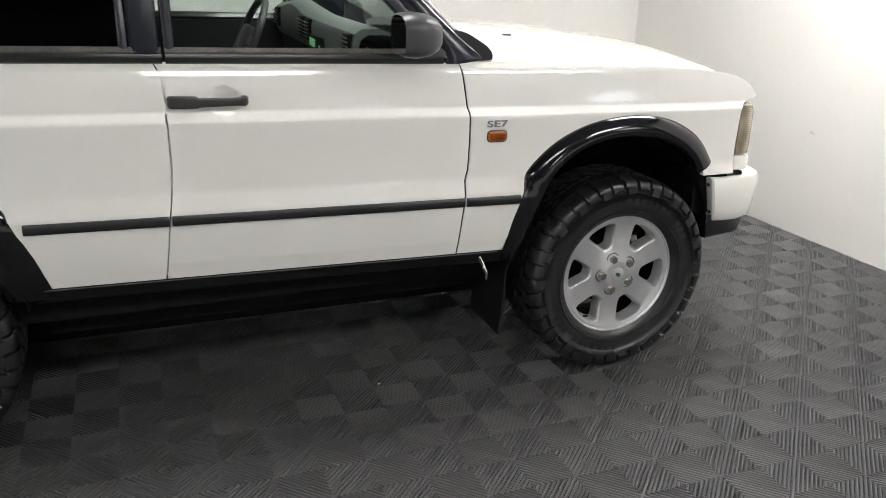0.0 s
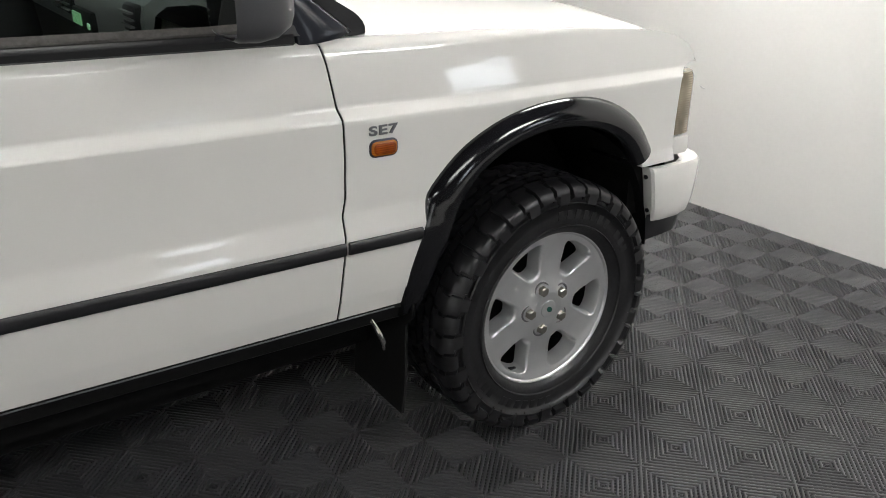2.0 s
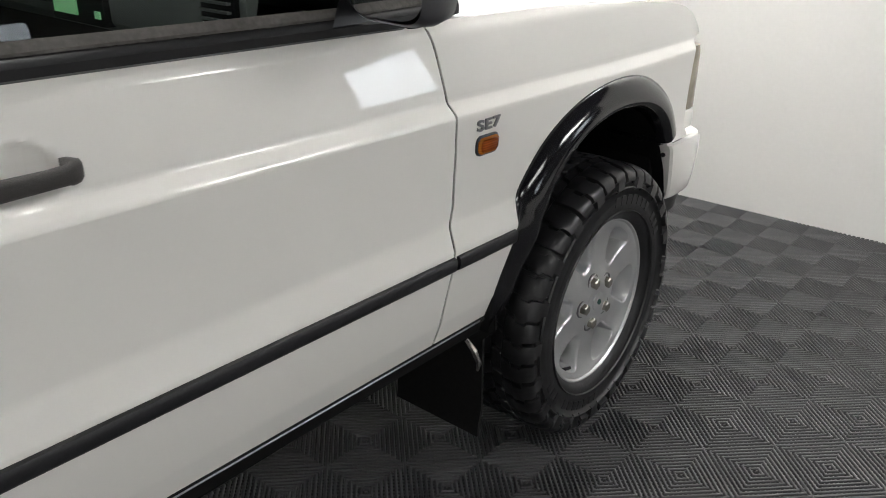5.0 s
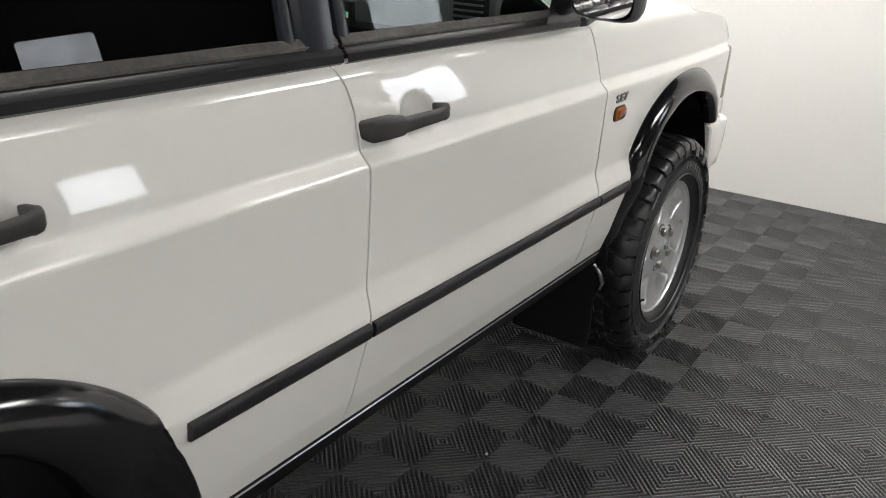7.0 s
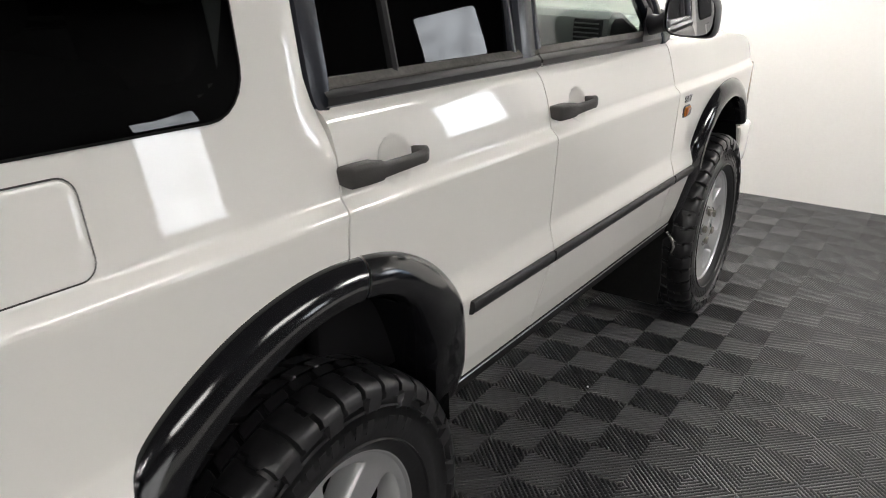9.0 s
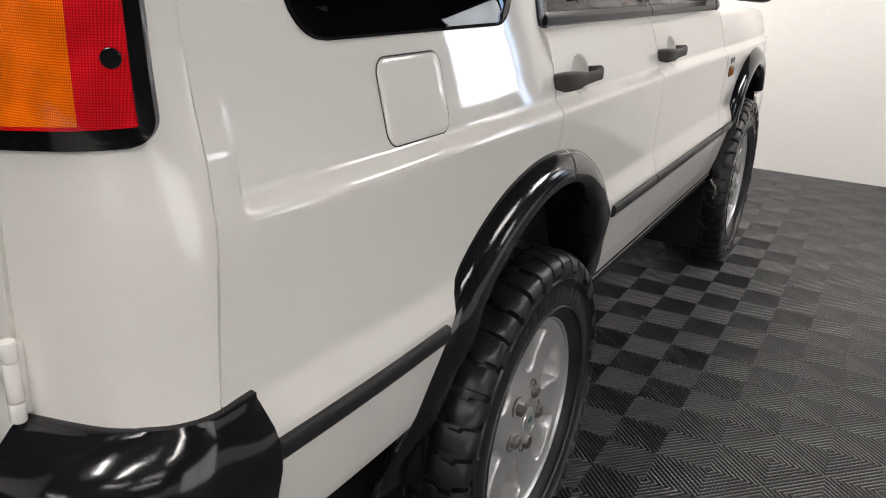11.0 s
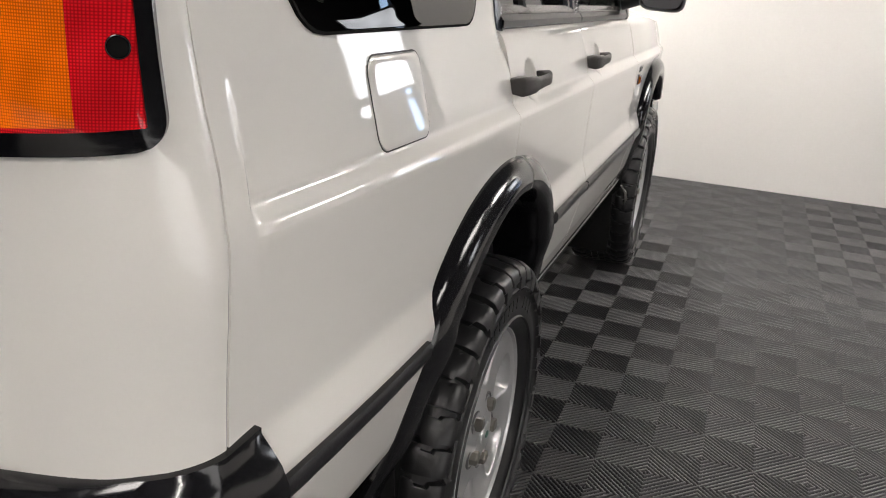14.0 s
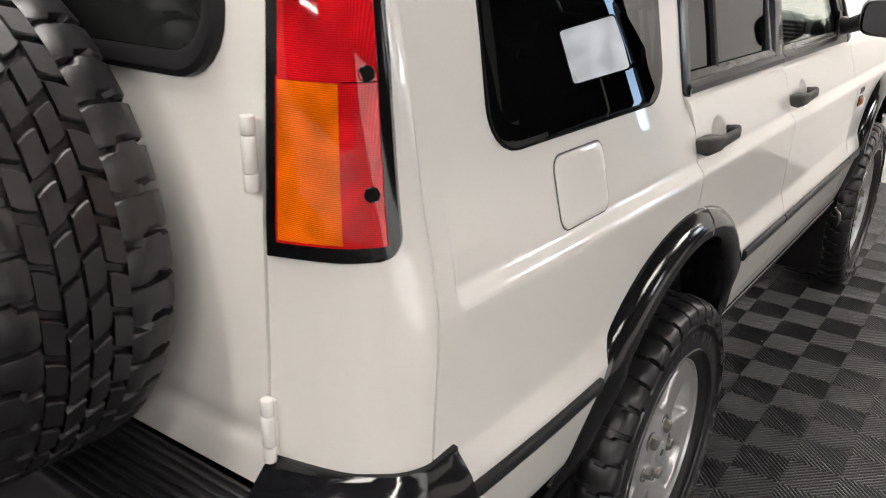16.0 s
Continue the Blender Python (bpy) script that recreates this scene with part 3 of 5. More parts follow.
both_sides("window_lip", waist(0.098, 0.895, LIP), LIP_GREY, rear_doors, "grey rubber lip along the glass, bright sheen put into its colour")
A_LINE = [(1.875, 1.262), (1.80, 1.325), (1.70, 1.42), (1.52, 1.60), (1.30, 1.84)]
both_sides("window_frame", frame_bar([(0.918, 1.285), (0.915, 1.84), (1.29, 1.845)] , 0.035), PILLAR, front_doors)
both_sides("window_frame", frame_bar([(x - 0.045, z) for x, z in A_LINE], 0.04), PILLAR, front_doors)
both_sides("door_pillar_trim", frame_bar([(0.852, 1.262), (0.848, 1.40), (0.845, 1.84)], 0.085, out=0.012), PILLAR, rear_doors, "satin dark grey pillar trim")
both_sides("window_frame", frame_bar([(0.79, 1.285), (0.785, 1.84), (0.12, 1.845)], 0.030), PILLAR, rear_doors)
both_sides("window_frame", frame_bar([(0.106, 1.243), (0.102, 1.246), (0.098, 1.252), (0.095, 1.262), (0.092, 1.280), (0.090, 1.31), (0.086, 1.45), (0.084, 1.85)], [0.018, 0.034, 0.046, 0.054, 0.059, 0.060, 0.060, 0.060], out=0.012), PILLAR, rear_doors)
both_sides("window_divider", frame_bar([(0.318, 1.285), (0.300, 1.50), (0.285, 1.84)], 0.022), RUBBER_TRIM, rear_doors)


def pane(corners):
    (x0, x1, z0), (x2, x3, z1) = corners
    rows = []
    for z in steps(z0, z1, 0.04):
        k = (z - z0) / (z1 - z0)
        rows.append([Vector((x0 + (x2 - x0) * k + (x1 - x0 + (x3 - x2 - x1 + x0) * k) * u, -glass_y(z) + 0.006, raked(1, z) - RAKE * (x0 + (x1 - x0) * u - 1))) for u in steps(0, 1, 0.1)])
    return solid(grid(rows), Vector((0, 0.004, 0)))


for ob in (*both_sides("window_glass", pane(((0.92, 1.83, 1.27), (0.92, 1.25, 1.85))), CLEAR, front_doors, "clear side glass"),
           *both_sides("window_glass", pane(((0.09, 0.80, 1.27), (0.09, 0.80, 1.85))), TINT, rear_doors, "dark tinted glass"),
           *both_sides("quarter_window", outline_plate(round_rect(*WINDOW_Q, 0.07, slant=0.06), 0.006, 0.005, True), TINT, quarters, "dark tinted glass")):
    ob.visible_shadow = False
gasket = round_rect(WINDOW_Q[0] - 0.004, WINDOW_Q[1] - 0.004, WINDOW_Q[2] + 0.004, WINDOW_Q[3] + 0.004, 0.073, slant=0.06)
rows = [[on_side(x, z, o, True) for x, z in pl] for pl, o in ((gasket, 0.0), (gasket, 0.005), (round_rect(*WINDOW_Q, 0.07, slant=0.06), 0.0045), (round_rect(WINDOW_Q[0] + 0.055, WINDOW_Q[1] + 0.055, WINDOW_Q[2] - 0.055, WINDOW_Q[3] - 0.055, 0.05, slant=0.06), -0.004))]
both_sides("window_gasket", grid(rows, close_v=True), DARK, quarters)

# ---- windscreen pillars, screen, roof, scuttle
rows = []
for x, z in A_LINE:
    rows.append([Vector((x + dx, -glass_y(z) + dy, raked(x, z) + dz)) for dx, dy, dz in ((-0.02, 0.03, -0.02), (-0.025, -0.004, -0.02), (-0.005, -0.012, 0.0), (0.03, -0.006, 0.02), (0.055, 0.02, 0.035), (0.06, 0.06, 0.035), (0.02, 0.06, 0.0))])
b = grid(rows, close_v=True)
bmesh.ops.holes_fill(b, edges=[e for e in b.edges if len(e.link_faces) == 1], sides=10)
pillars = both_sides("windscreen_pillar", b, PILLAR, car, "dark grey windscreen pillar")
rows = []
for z, xl, xr in ((1.225, 1.812, 1.880), (1.229, 1.810, 1.925), (1.234, 1.808, 1.948), (1.243, 1.806, 1.957), (1.256, 1.803, 1.945), (1.272, 1.80, 1.925), (1.295, 1.79, 1.895), (1.32, 1.775, 1.865), (1.35, 1.755, 1.832), (1.39, 1.715, 1.788), (1.43, 1.675, 1.745)):
    y = glass_y(z + 0.02) + 0.016
    rows.append([Vector((xl + (xr - xl) * u, -y + d, z)) for u, d in ((0.0, 0.03), (0.0, 0.006), (0.05, 0.0), (0.3, -0.003), (0.6, 0.0), (0.85, 0.008), (0.96, 0.016), (1.0, 0.030), (0.99, 0.06))])
both_sides("pillar_foot", grid(rows), PILLAR, pillars, "slate grey flared foot of the pillar", 60)
rows = [[Vector((1.93 - 0.63 * k + 0.03 * (1 - abs(y)), (0.74 - 0.11 * k) * y, 1.25 + 0.58 * k)) for y in steps(-1, 1, 0.2)] for k in steps(0, 1, 0.25)]
screen = part("windscreen", solid(grid(rows), Vector((-0.005, 0, -0.004))), CLEAR, car, "clear laminated windscreen")
screen.visible_shadow = False
rows = []
for x in steps(-1.0, 1.33, 0.1):
    rows.append([Vector((x, y, raked(x, 1.86 + 0.05 * (1 - abs(y / 0.65) ** 3)))) for y in steps(-0.65, 0.65, 0.1)])
roof = part("roof", solid(grid(rows), Vector((0, 0, 0.018))), PAINT, car)
rows = [[v - Vector((0, 0, 0.03)) for v in r] for r in rows]
part("headlining", solid(grid(rows), Vector((0, 0, 0.01))), LINING, roof, "pale grey cloth headlining")
b = box(1.76, -0.77, 1.19, 1.95, 0.77, 1.225, 0.01)
for s in (-1, 1):
    rows = [[Vector((x, s * y, z)) for x, z in rounded([(1.84, 1.235), (1.992, 1.228), (1.996, 1.250), (1.978, 1.276), (1.930, 1.305), (1.885, 1.330), (1.84, 1.335)], 24, 1)] for y in (0.765, 0.755, 0.72, 0.70)]
    g = grid(rows, close_v=True)
    bmesh.ops.holes_fill(g, edges=[k for k in g.edges if len(k.link_faces) == 1], sides=0)
    join(b, g)
part("scuttle", b, BLACK_SATIN, car, "black plastic scuttle below the windscreen")
for y0 in (-0.35, 0.25):
    tube([(1.97, y0 + 0.3, 1.27), (1.955, y0, 1.285), (1.95, y0 - 0.25, 1.285)], 0.008, 6, b := bmesh.new())
    part("wiper", b, BLACK_SATIN, car)
for wx, wy in ((2.165, -0.054), (2.217, -0.401)):
    b = box(wx - 0.02, wy - 0.012, 1.262, wx + 0.015, wy + 0.012, 1.286, 0.005)
    part("washer_jet", b, BLACK_SATIN, car)

# ---- bonnet, nose
def bonnet_z(x, y):
    e = lerp_table([(1.9, 1.232), (2.26, 1.220), (2.56, 1.205), (2.83, 1.182), (2.98, 1.165), (3.06, 1.145), (3.12, 1.108), (3.16, 1.06)], x)
    k = abs(y) / 0.775
    crown = lerp_table([(1.9, 0.055), (2.4, 0.058), (2.9, 0.050), (3.16, 0.012)], x)
    return e + 0.012 + crown * (1 - k ** 2.6) - 0.02 * max(0, k - 0.93) / 0.07


rows = [[Vector((x - 0.06 * (y / 0.77) ** 2 * max(0, (x - 2.6) / 0.5), y * (1 - 0.03 * max(0, (x - 2.3) / 0.8) ** 2), bonnet_z(x, y))) for y in steps(-0.772, 0.772, 0.05)] for x in steps(1.95, 3.16, 0.05)]
bonnet = part("bonnet", thicken(grid(rows), Vector((0, 0, -0.03))), PAINT, car)
# dark tube added to draw the shade of the bonnet's shut line
for s in (-1, 1):
    tube([(x - 0.06 * max(0, (x - 2.6) / 0.5), s * 0.775 * (1 - 0.03 * max(0, (x - 2.3) / 0.8) ** 2), bonnet_z(x, 0.772) + 0.001) for x in steps(1.98, 3.06, 0.06)], 0.0035, 6, b := bmesh.new())
    part("shut_line_shade", b, RUBBER_TRIM, bonnet, "thin dark tube, the shut line's shade along the bonnet edge")
b = box(3.02, -0.76, 0.84, 3.10, 0.76, 1.10, 0.02)
part("nose_panel", b, PAINT, car)
rows = [[Vector((3.150 + dx, y, bonnet_z(3.13, y) + dz)) for dx, dz in ((0.0, -0.02), (-0.004, 0.004), (0.012, 0.008), (0.024, -0.004), (0.024, -0.03))] for y in steps(-0.45, 0.62, 0.1)]
part("bonnet_edge_seal", grid(rows), BLACK_SATIN, bonnet, "black rubber strip along the bonnet's front edge")
b = box(3.07, -0.50, 0.90, 3.115, 0.50, 1.10, 0.015)
for k in range(4):
    box(3.11, -0.48, 0.925 + 0.042 * k, 3.125, 0.48, 0.945 + 0.042 * k, 0.005, b)
part("grille", b, BLACK_SATIN, car)


def corner_lamp(z0, z1):
    rows = []
    for z in steps(z0, z1, 0.015):
        k = (z - z0) / (z1 - z0)
        top = -0.012 * max(0, (k - 0.85) / 0.15) ** 2
        rows.append([Vector((x + top, y, z)) for x, y in ((3.058, -0.812), (3.060, -0.8265), (3.088, -0.8275), (3.116, -0.824), (3.142, -0.808), (3.158, -0.778), (3.166, -0.71), (3.168, -0.52))])
    return rows


b = grid(corner_lamp(0.846, 1.040))
both_sides("front_lamp", solid(b, Vector((-0.02, 0.015, 0))), CORNER_LENS, car, "pale amber corner lamp lens")
both_sides("lamp_filler_panel", box(3.055, -0.822, 0.775, 3.14, -0.50, 0.838, 0.012), PAINT, car)
both_sides("lamp_seal", box(3.050, -0.816, 0.842, 3.10, -0.60, 1.042, 0.006), RUBBER_TRIM, car)

# front bumper
plan = [(2.955, 0.836), (2.962, 0.844), (3.00, 0.851), (3.10, 0.850), (3.165, 0.842), (3.205, 0.822), (3.235, 0.785), (3.26, 0.70), (3.28, 0.35), (3.285, 0.0)]
plan = plan + [(x, -y) for x, y in reversed(plan[:-1])]
sect = [(0.046, 0.744), (0.020, 0.757), (0.006, 0.754), (0.0, 0.742), (0.0, 0.69), (0.003, 0.62), (0.009, 0.580), (0.020, 0.568), (0.05, 0.563)]
rows = []
for x, y in plan:
    r = []
    for d, z in sect:
        rake = (0.755 - z) * (0.20 if x < 3.05 else -0.05 if x > 3.15 else 0.05)
        r.append((x + rake - (d if x > 3.15 else 0), y - math.copysign(d, y) * (1 if abs(y) > 0.3 else 0), z))
    rows.append(r)
b = grid(rows)
bmesh.ops.holes_fill(b, edges=[k for k in b.edges if len(k.link_faces) == 1 and all(v.co.x < 3.05 for v in k.verts)], sides=0)
b.verts.ensure_lookup_table()
for s in (-1, 1):
    ends = [min(b.verts, key=lambda v: (v.co - Vector((2.955 + (0.755 - z) * 0.20, s * (0.836 - d), z))).length) for d, z in sect]
    b.faces.new(ends)
bmesh.ops.recalc_face_normals(b, faces=b.faces)
bump = part("front_bumper", b, PAINT, car)
for s in (-1, 1):
    for bz in (0.722, 0.606):
        bx = 2.955 + (0.755 - bz) * 0.20
        tube([(bx - 0.004, s * 0.815, bz), (bx + 0.01, s * 0.815, bz)], 0.0075, 10, b := bmesh.new())
        part("bolt", b, BLACK_SATIN, bump)
both_sides("arch_liner", box(2.90, -0.80, 0.60, 3.06, -0.60, 0.82), DARK, car)
rows = []
for x, y in plan[2:-2]:
    rows.append([(x - 0.03 + (0.02 if abs(y) > 0.8 and x < 3.05 else 0), y * 0.97, 0.585), (x - 0.035 + (0.03 if abs(y) > 0.8 and x < 3.05 else 0), y * 0.95, 0.50), (x - 0.09 + (0.05 if abs(y) > 0.8 and x < 3.05 else 0), y * 0.92, 0.480)])
part("front_valance", solid(grid(rows), Vector((-0.02, 0, 0.01))), BLACK_SATIN, car, "black plastic valance under the bumper")

# ---- rear corner posts, tail lamps, tailgate
CORNER = [(-0.905, 0.8217), (-0.932, 0.819), (-0.956, 0.809), (-0.975, 0.796), (-0.991, 0.777), (-1.002, 0.757), (-1.009, 0.728), (-1.014, 0.690), (-1.019, 0.632)]
CORNER = rounded(CORNER, 40, 2)
CLEN = [0.0]
for p, q in zip(CORNER, CORNER[1:]):
    CLEN.append(CLEN[-1] + math.dist(p, q))


def corner_at(s, z, out=0.0):
    """A point on the rear corner, s metres round it from the side seam."""
    xs, ys = list(zip(CLEN, [p[0] for p in CORNER])), list(zip(CLEN, [p[1] for p in CORNER]))
    x, y = lerp_table(xs, s), lerp_table(ys, s)
    e = 0.006
    tx, ty = lerp_table(xs, s + e) - lerp_table(xs, s - e), lerp_table(ys, s + e) - lerp_table(ys, s - e)
    n = math.hypot(tx, ty) or 1
    nx, ny = ty / n, -tx / n
    zb = z
    w = lerp_table(TAIL, zb) if zb < 1.25 else lerp_table(UPPER, zb)
    k = 1 - s / CLEN[-1]
    x, y = x + nx * out, y + ny * out + (w - 0.8217) * min(1, 1.1 * k * k) + 0.05 * (z - 1.13) * (1 - k)
    x += max(0, zb - 1.2) * 0.03
    x += (lerp_table(SEAM, max(zb, 0.851)) + 0.902) * max(0, 1 - s / 0.09)
    return Vector((x, -y, raked(x, z)))


rows = [[corner_at(s, max(z, 0.860 - 0.035 * s / CLEN[-1])) for s in steps(0, CLEN[-1], 0.012)] for z in [0.82, 0.85] + steps(0.87, 1.86, 0.03)]
posts = both_sides("rear_corner_panel", thicken(grid(rows), Vector((0.02, 0.01, 0))), PAINT, car)
L0, L1 = 0.050, CLEN[-1] - 0.006
LZ0, LZ1 = 1.152, 1.76


def lamp_sheet(s0, s1, z0, z1, out, r=0.0, crop_low=0.0):
    """A sheet round the corner; its lower edge rises towards the side, with a rounded lower corner there."""
    rows = []
    for z in sorted(set(steps(z0, z1, 0.01) + (steps(z0, z0 + r, 0.0025) if r else []))):
        r0 = []
        for s in steps(0, 1, 0.04):
            zz = z
            lo = s0
            if r and z - z0 < r:
                d = r - (z - z0)
                lo = s0 + r - math.sqrt(max(r * r - d * d, 0))
            ss = lo + (s1 - lo) * s
            rise = 0.022 * (1 - (ss - L0) / (L1 - L0)) * max(0, 1 - (z - LZ0) / 0.3)
            r0.append(corner_at(ss, zz + rise, out))
        rows.append(r0)
    return rows


def both_lamps(name, rows, mat, parents, label="", d=(0.012, 0.006, 0)):
    return both_sides(name, solid(grid(rows), Vector(d)), mat, parents, label)


tails = both_lamps("tail_lamp", lamp_sheet(L0, L1, LZ0, LZ1, 0.008, 0.03), BLACK_GLOSS, car, "tail lamp in a gloss black housing")
SM = 0.122
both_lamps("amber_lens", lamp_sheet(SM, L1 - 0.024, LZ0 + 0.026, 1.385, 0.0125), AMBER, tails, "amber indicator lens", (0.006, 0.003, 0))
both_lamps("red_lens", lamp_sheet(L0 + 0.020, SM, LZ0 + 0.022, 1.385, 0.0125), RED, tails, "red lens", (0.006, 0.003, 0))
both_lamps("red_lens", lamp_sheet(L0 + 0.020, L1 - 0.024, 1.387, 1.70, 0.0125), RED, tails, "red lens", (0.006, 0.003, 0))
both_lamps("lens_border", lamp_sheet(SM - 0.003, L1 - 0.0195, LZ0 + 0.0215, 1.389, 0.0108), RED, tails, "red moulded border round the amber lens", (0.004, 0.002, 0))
for zz, ss in ((1.257, L0 + 0.034), (1.40, L0 + 0.034)):
    p = corner_at(ss, zz, 0.0125)
    d = (corner_at(ss, zz, 0.05) - corner_at(ss, zz, 0.0)).normalized()
    u, w = d.cross(Vector((0, 0, 1))), Vector((0, 0, 1))
    ring = lambda prof: [[p + d * o + (u * math.cos(a) + w * math.sin(a)) * r for a in (2 * math.pi * k / 24 for k in range(24))] for r, o in prof]
    sockets = both_sides("lamp_screw", grid(ring(((0.0100, -0.001), (0.0100, 0.0014), (0.0094, 0.0021), (0.0088, 0.0021), (0.0082, 0.0014), (0.0080, 0.0010))), close_v=True), BLACK_GLOSS, tails, "glossy rim of the screw socket")
    # no hole is cut: a flat black disc carries its shade
    both_sides("screw_hole_shade", grid(ring(((0.0082, 0.0013), (0.0, 0.0013))), close_v=True), DARK, sockets, "flat black disc, the screw hole's shade put into its colour")

rows = []
for z in steps(0.757, 1.86, 0.015):
    bow = 0.012 * max(0, 1 - abs(z - 0.845) / 0.03)
    rows.append([Vector((-1.022 - 0.006 * (1 - (y / 0.63) ** 2) + bow * 0.6 + max(0, z - 1.2) * 0.05, y, raked(-1.02, z))) for y in steps(-0.628 - 0.05 * (z - 1.13), 0.628 + 0.05 * (z - 1.13), 0.06)])
tailgate = part("tailgate", thicken(grid(rows), Vector((0.03, 0, 0))), PAINT, car, "white side-hinged tail door")


def gate_ring(y0, z0, y1, z1, r, x):
    return [Vector((x + max(0, z - 1.2) * 0.05, y, raked(-1.02, z))) for y, z in round_rect(y0, z0, y1, z1, r)]


rows = [gate_ring(-0.575, 1.365, 0.575, 1.80, 0.09, -1.020), gate_ring(-0.572, 1.368, 0.572, 1.797, 0.088, -1.034), gate_ring(-0.563, 1.377, 0.563, 1.79, 0.08, -1.040),
        gate_ring(-0.548, 1.392, 0.548, 1.775, 0.07, -1.038), gate_ring(-0.538, 1.402, 0.538, 1.765, 0.065, -1.030)]
part("window_frame", grid(rows, close_v=True), RUBBER_TRIM, tailgate, "thick black rubber window frame")
ring = gate_ring(-0.54, 1.40, 0.54, 1.767, 0.066, -1.031)
mid = Vector((-1.010, 0, raked(-1.02, 1.58)))
b = grid([[mid + (p - mid) * k for p in ring] for k in (0.0, 0.5, 1.0)], close_v=True)
part("window_glass", b, TINT, tailgate, "dark tinted glass").visible_shadow = False
for z0, z1 in ((0.868, 0.972), (1.280, 1.378)):
    third = (z1 - z0) / 4
    b = bmesh.new()
    for a, c in ((z0, z0 + third - 0.0007), (z0 + third + 0.0007, z1 - third - 0.0007), (z1 - third + 0.0007, z1)):
        tube([(-1.034, -0.628, a), (-1.034, -0.628, a + 0.002), (-1.034, -0.628, c - 0.002), (-1.034, -0.628, c)], [0.0085, 0.0098, 0.0098, 0.0085], 20, b)
    box(-1.034, -0.632, z0 + 0.006, -1.016, -0.620, z1 - 0.006, 0.002, b)
    part("hinge", b, PAINT, tailgate, "white painted door hinge")
part("door_handle", box(-1.06, 0.50, 1.10, -1.02, 0.60, 1.16, 0.01), HANDLE, tailgate)

# rear bumper with corner wraps and ribbed step
rows = []
stations = [("side", -0.876), ("side", -0.90)] + [("corner", q) for q in steps(0.012, CLEN[-1] + 0.004, 0.014)]
for i, (where, q) in enumerate(stations):
    k = max(0, i - 1) / (len(stations) - 2)
    reach = min(1.0, 0.30 + 1.1 * k)
    r = []
    for o, dz in ((-0.02, 0.004), (0.001, 0.004), (0.008, 0.003), (0.022, -0.004), (0.042, -0.020), (0.060, -0.040), (0.072, -0.066), (0.076, -0.10), (0.074, -0.20), (0.055, -0.29), (0.0, -0.31)):
        o *= reach if o > 0.01 else 1
        if where == "side":
            v = Vector((q + (0.08 * -dz if i == 0 else 0), -half_width(q, 0.855 + min(dz, 0)) - o, 0.897 + dz))
        else:
            v = corner_at(q, 0.855, o)
            v.z = 0.897 - 0.033 * min(1, q / CLEN[-1]) + dz
        r.append(v)
    rows.append(r)
b = grid(rows)
bmesh.ops.holes_fill(b, edges=[e for e in b.edges if len(e.link_faces) == 1], sides=60)
bmesh.ops.recalc_face_normals(b, faces=b.faces)
both_sides("rear_bumper_corner", b, FLARE, car, "gloss black bumper corner")
b = box(-1.20, -0.66, 0.58, -1.02, 0.66, 0.790, 0.02, segs=3)
step = part("rear_bumper_step", b, BLACK_SATIN, car, "black rear bumper step with ribbed tread")
for k in range(9):
    part("tread_rib", box(-1.185 + 0.018 * k, -0.62, 0.788, -1.178 + 0.018 * k, 0.62, 0.796, 0.002), BLACK_SATIN, step)

# ---- fuel flap, repeater, badge
x0, z0, x1, z1 = -0.565, 1.107, -0.385, 1.228
# shade of the flap's gap, put on as a dark ring; nothing is sunk
gap_ring = round_rect(x0 - 0.0028, z0 - 0.0028, x1 + 0.0028, z1 + 0.0028, 0.0256)
rows = [[on_side(x, z, o, True) for x, z in pl] for pl, o in
        ((gap_ring, 0.0010), (round_rect(x0 - 0.0005, z0 - 0.0005, x1 + 0.0005, z1 + 0.0005, 0.0235), 0.0016))]
part("flap_gap_shade", grid(rows, close_v=True), HANDLE, quarters[0])
flap = round_rect(x0, z0, x1, z1, 0.023)
cx, cz = (x0 + x1) / 2, (z0 + z1) / 2
w_low, w_high = half_width(cx, 1.11, True), half_width(cx, z1, True)


def on_flap(x, z, out):
    """A point on the flat flap."""
    return Vector((x, -(w_low + (w_high - w_low) * (z - 1.11) / (z1 - 1.11)) - out, raked(x, z)))


rows = []
for k, o in ((0.0, 0.003), (0.2, 0.003), (0.4, 0.003), (0.6, 0.003), (0.8, 0.003), (0.95, 0.003), (0.985, 0.0022), (1.0, 0.0)):
    rows.append([on_flap(cx + (x - cx) * k, cz + (z - cz) * k, o) for x, z in flap])
part("fuel_flap", grid(rows, close_v=True), PAINT, quarters[0], "white square fuel flap")

rep_z = 0.982 + RAKE * 1.07


def lozenge(cx, cz, w, h, r, d, rim):
    rows = []
    for k, o in ((0.0, d), (0.6, d), (0.85, d * 0.85), (1.0, d * 0.4), (1.0, 0.0)):
        rows.append([on_side(cx + (x - cx) * k, cz + (z - cz) * k, o + rim) for x, z in round_rect(cx - w / 2, cz - h / 2, cx + w / 2, cz + h / 2, r)])
    return grid(rows, close_v=True)


rep = both_sides("side_repeater", lozenge(1.983, rep_z, 0.078, 0.044, 0.016, 0.005, 0.0), BLACK_SATIN, fenders)
both_sides("lens_rim", lozenge(1.983, rep_z, 0.069, 0.035, 0.0125, 0.006, 0.0035), REPEATER_RIM, rep, "bright amber edge of the lens")
both_sides("repeater_lens", lozenge(1.983, rep_z, 0.062, 0.028, 0.010, 0.008, 0.004), REPEATER, rep, "amber ribbed lens")
cu = bpy.data.curves.new("badge", "FONT")
cu.body, cu.size, cu.extrude, cu.space_character, cu.align_x = "SE7", 0.046, 0.002, 1.12, "CENTER"
cu.offset = 0.0012
tmp = new("badge_text", cu)
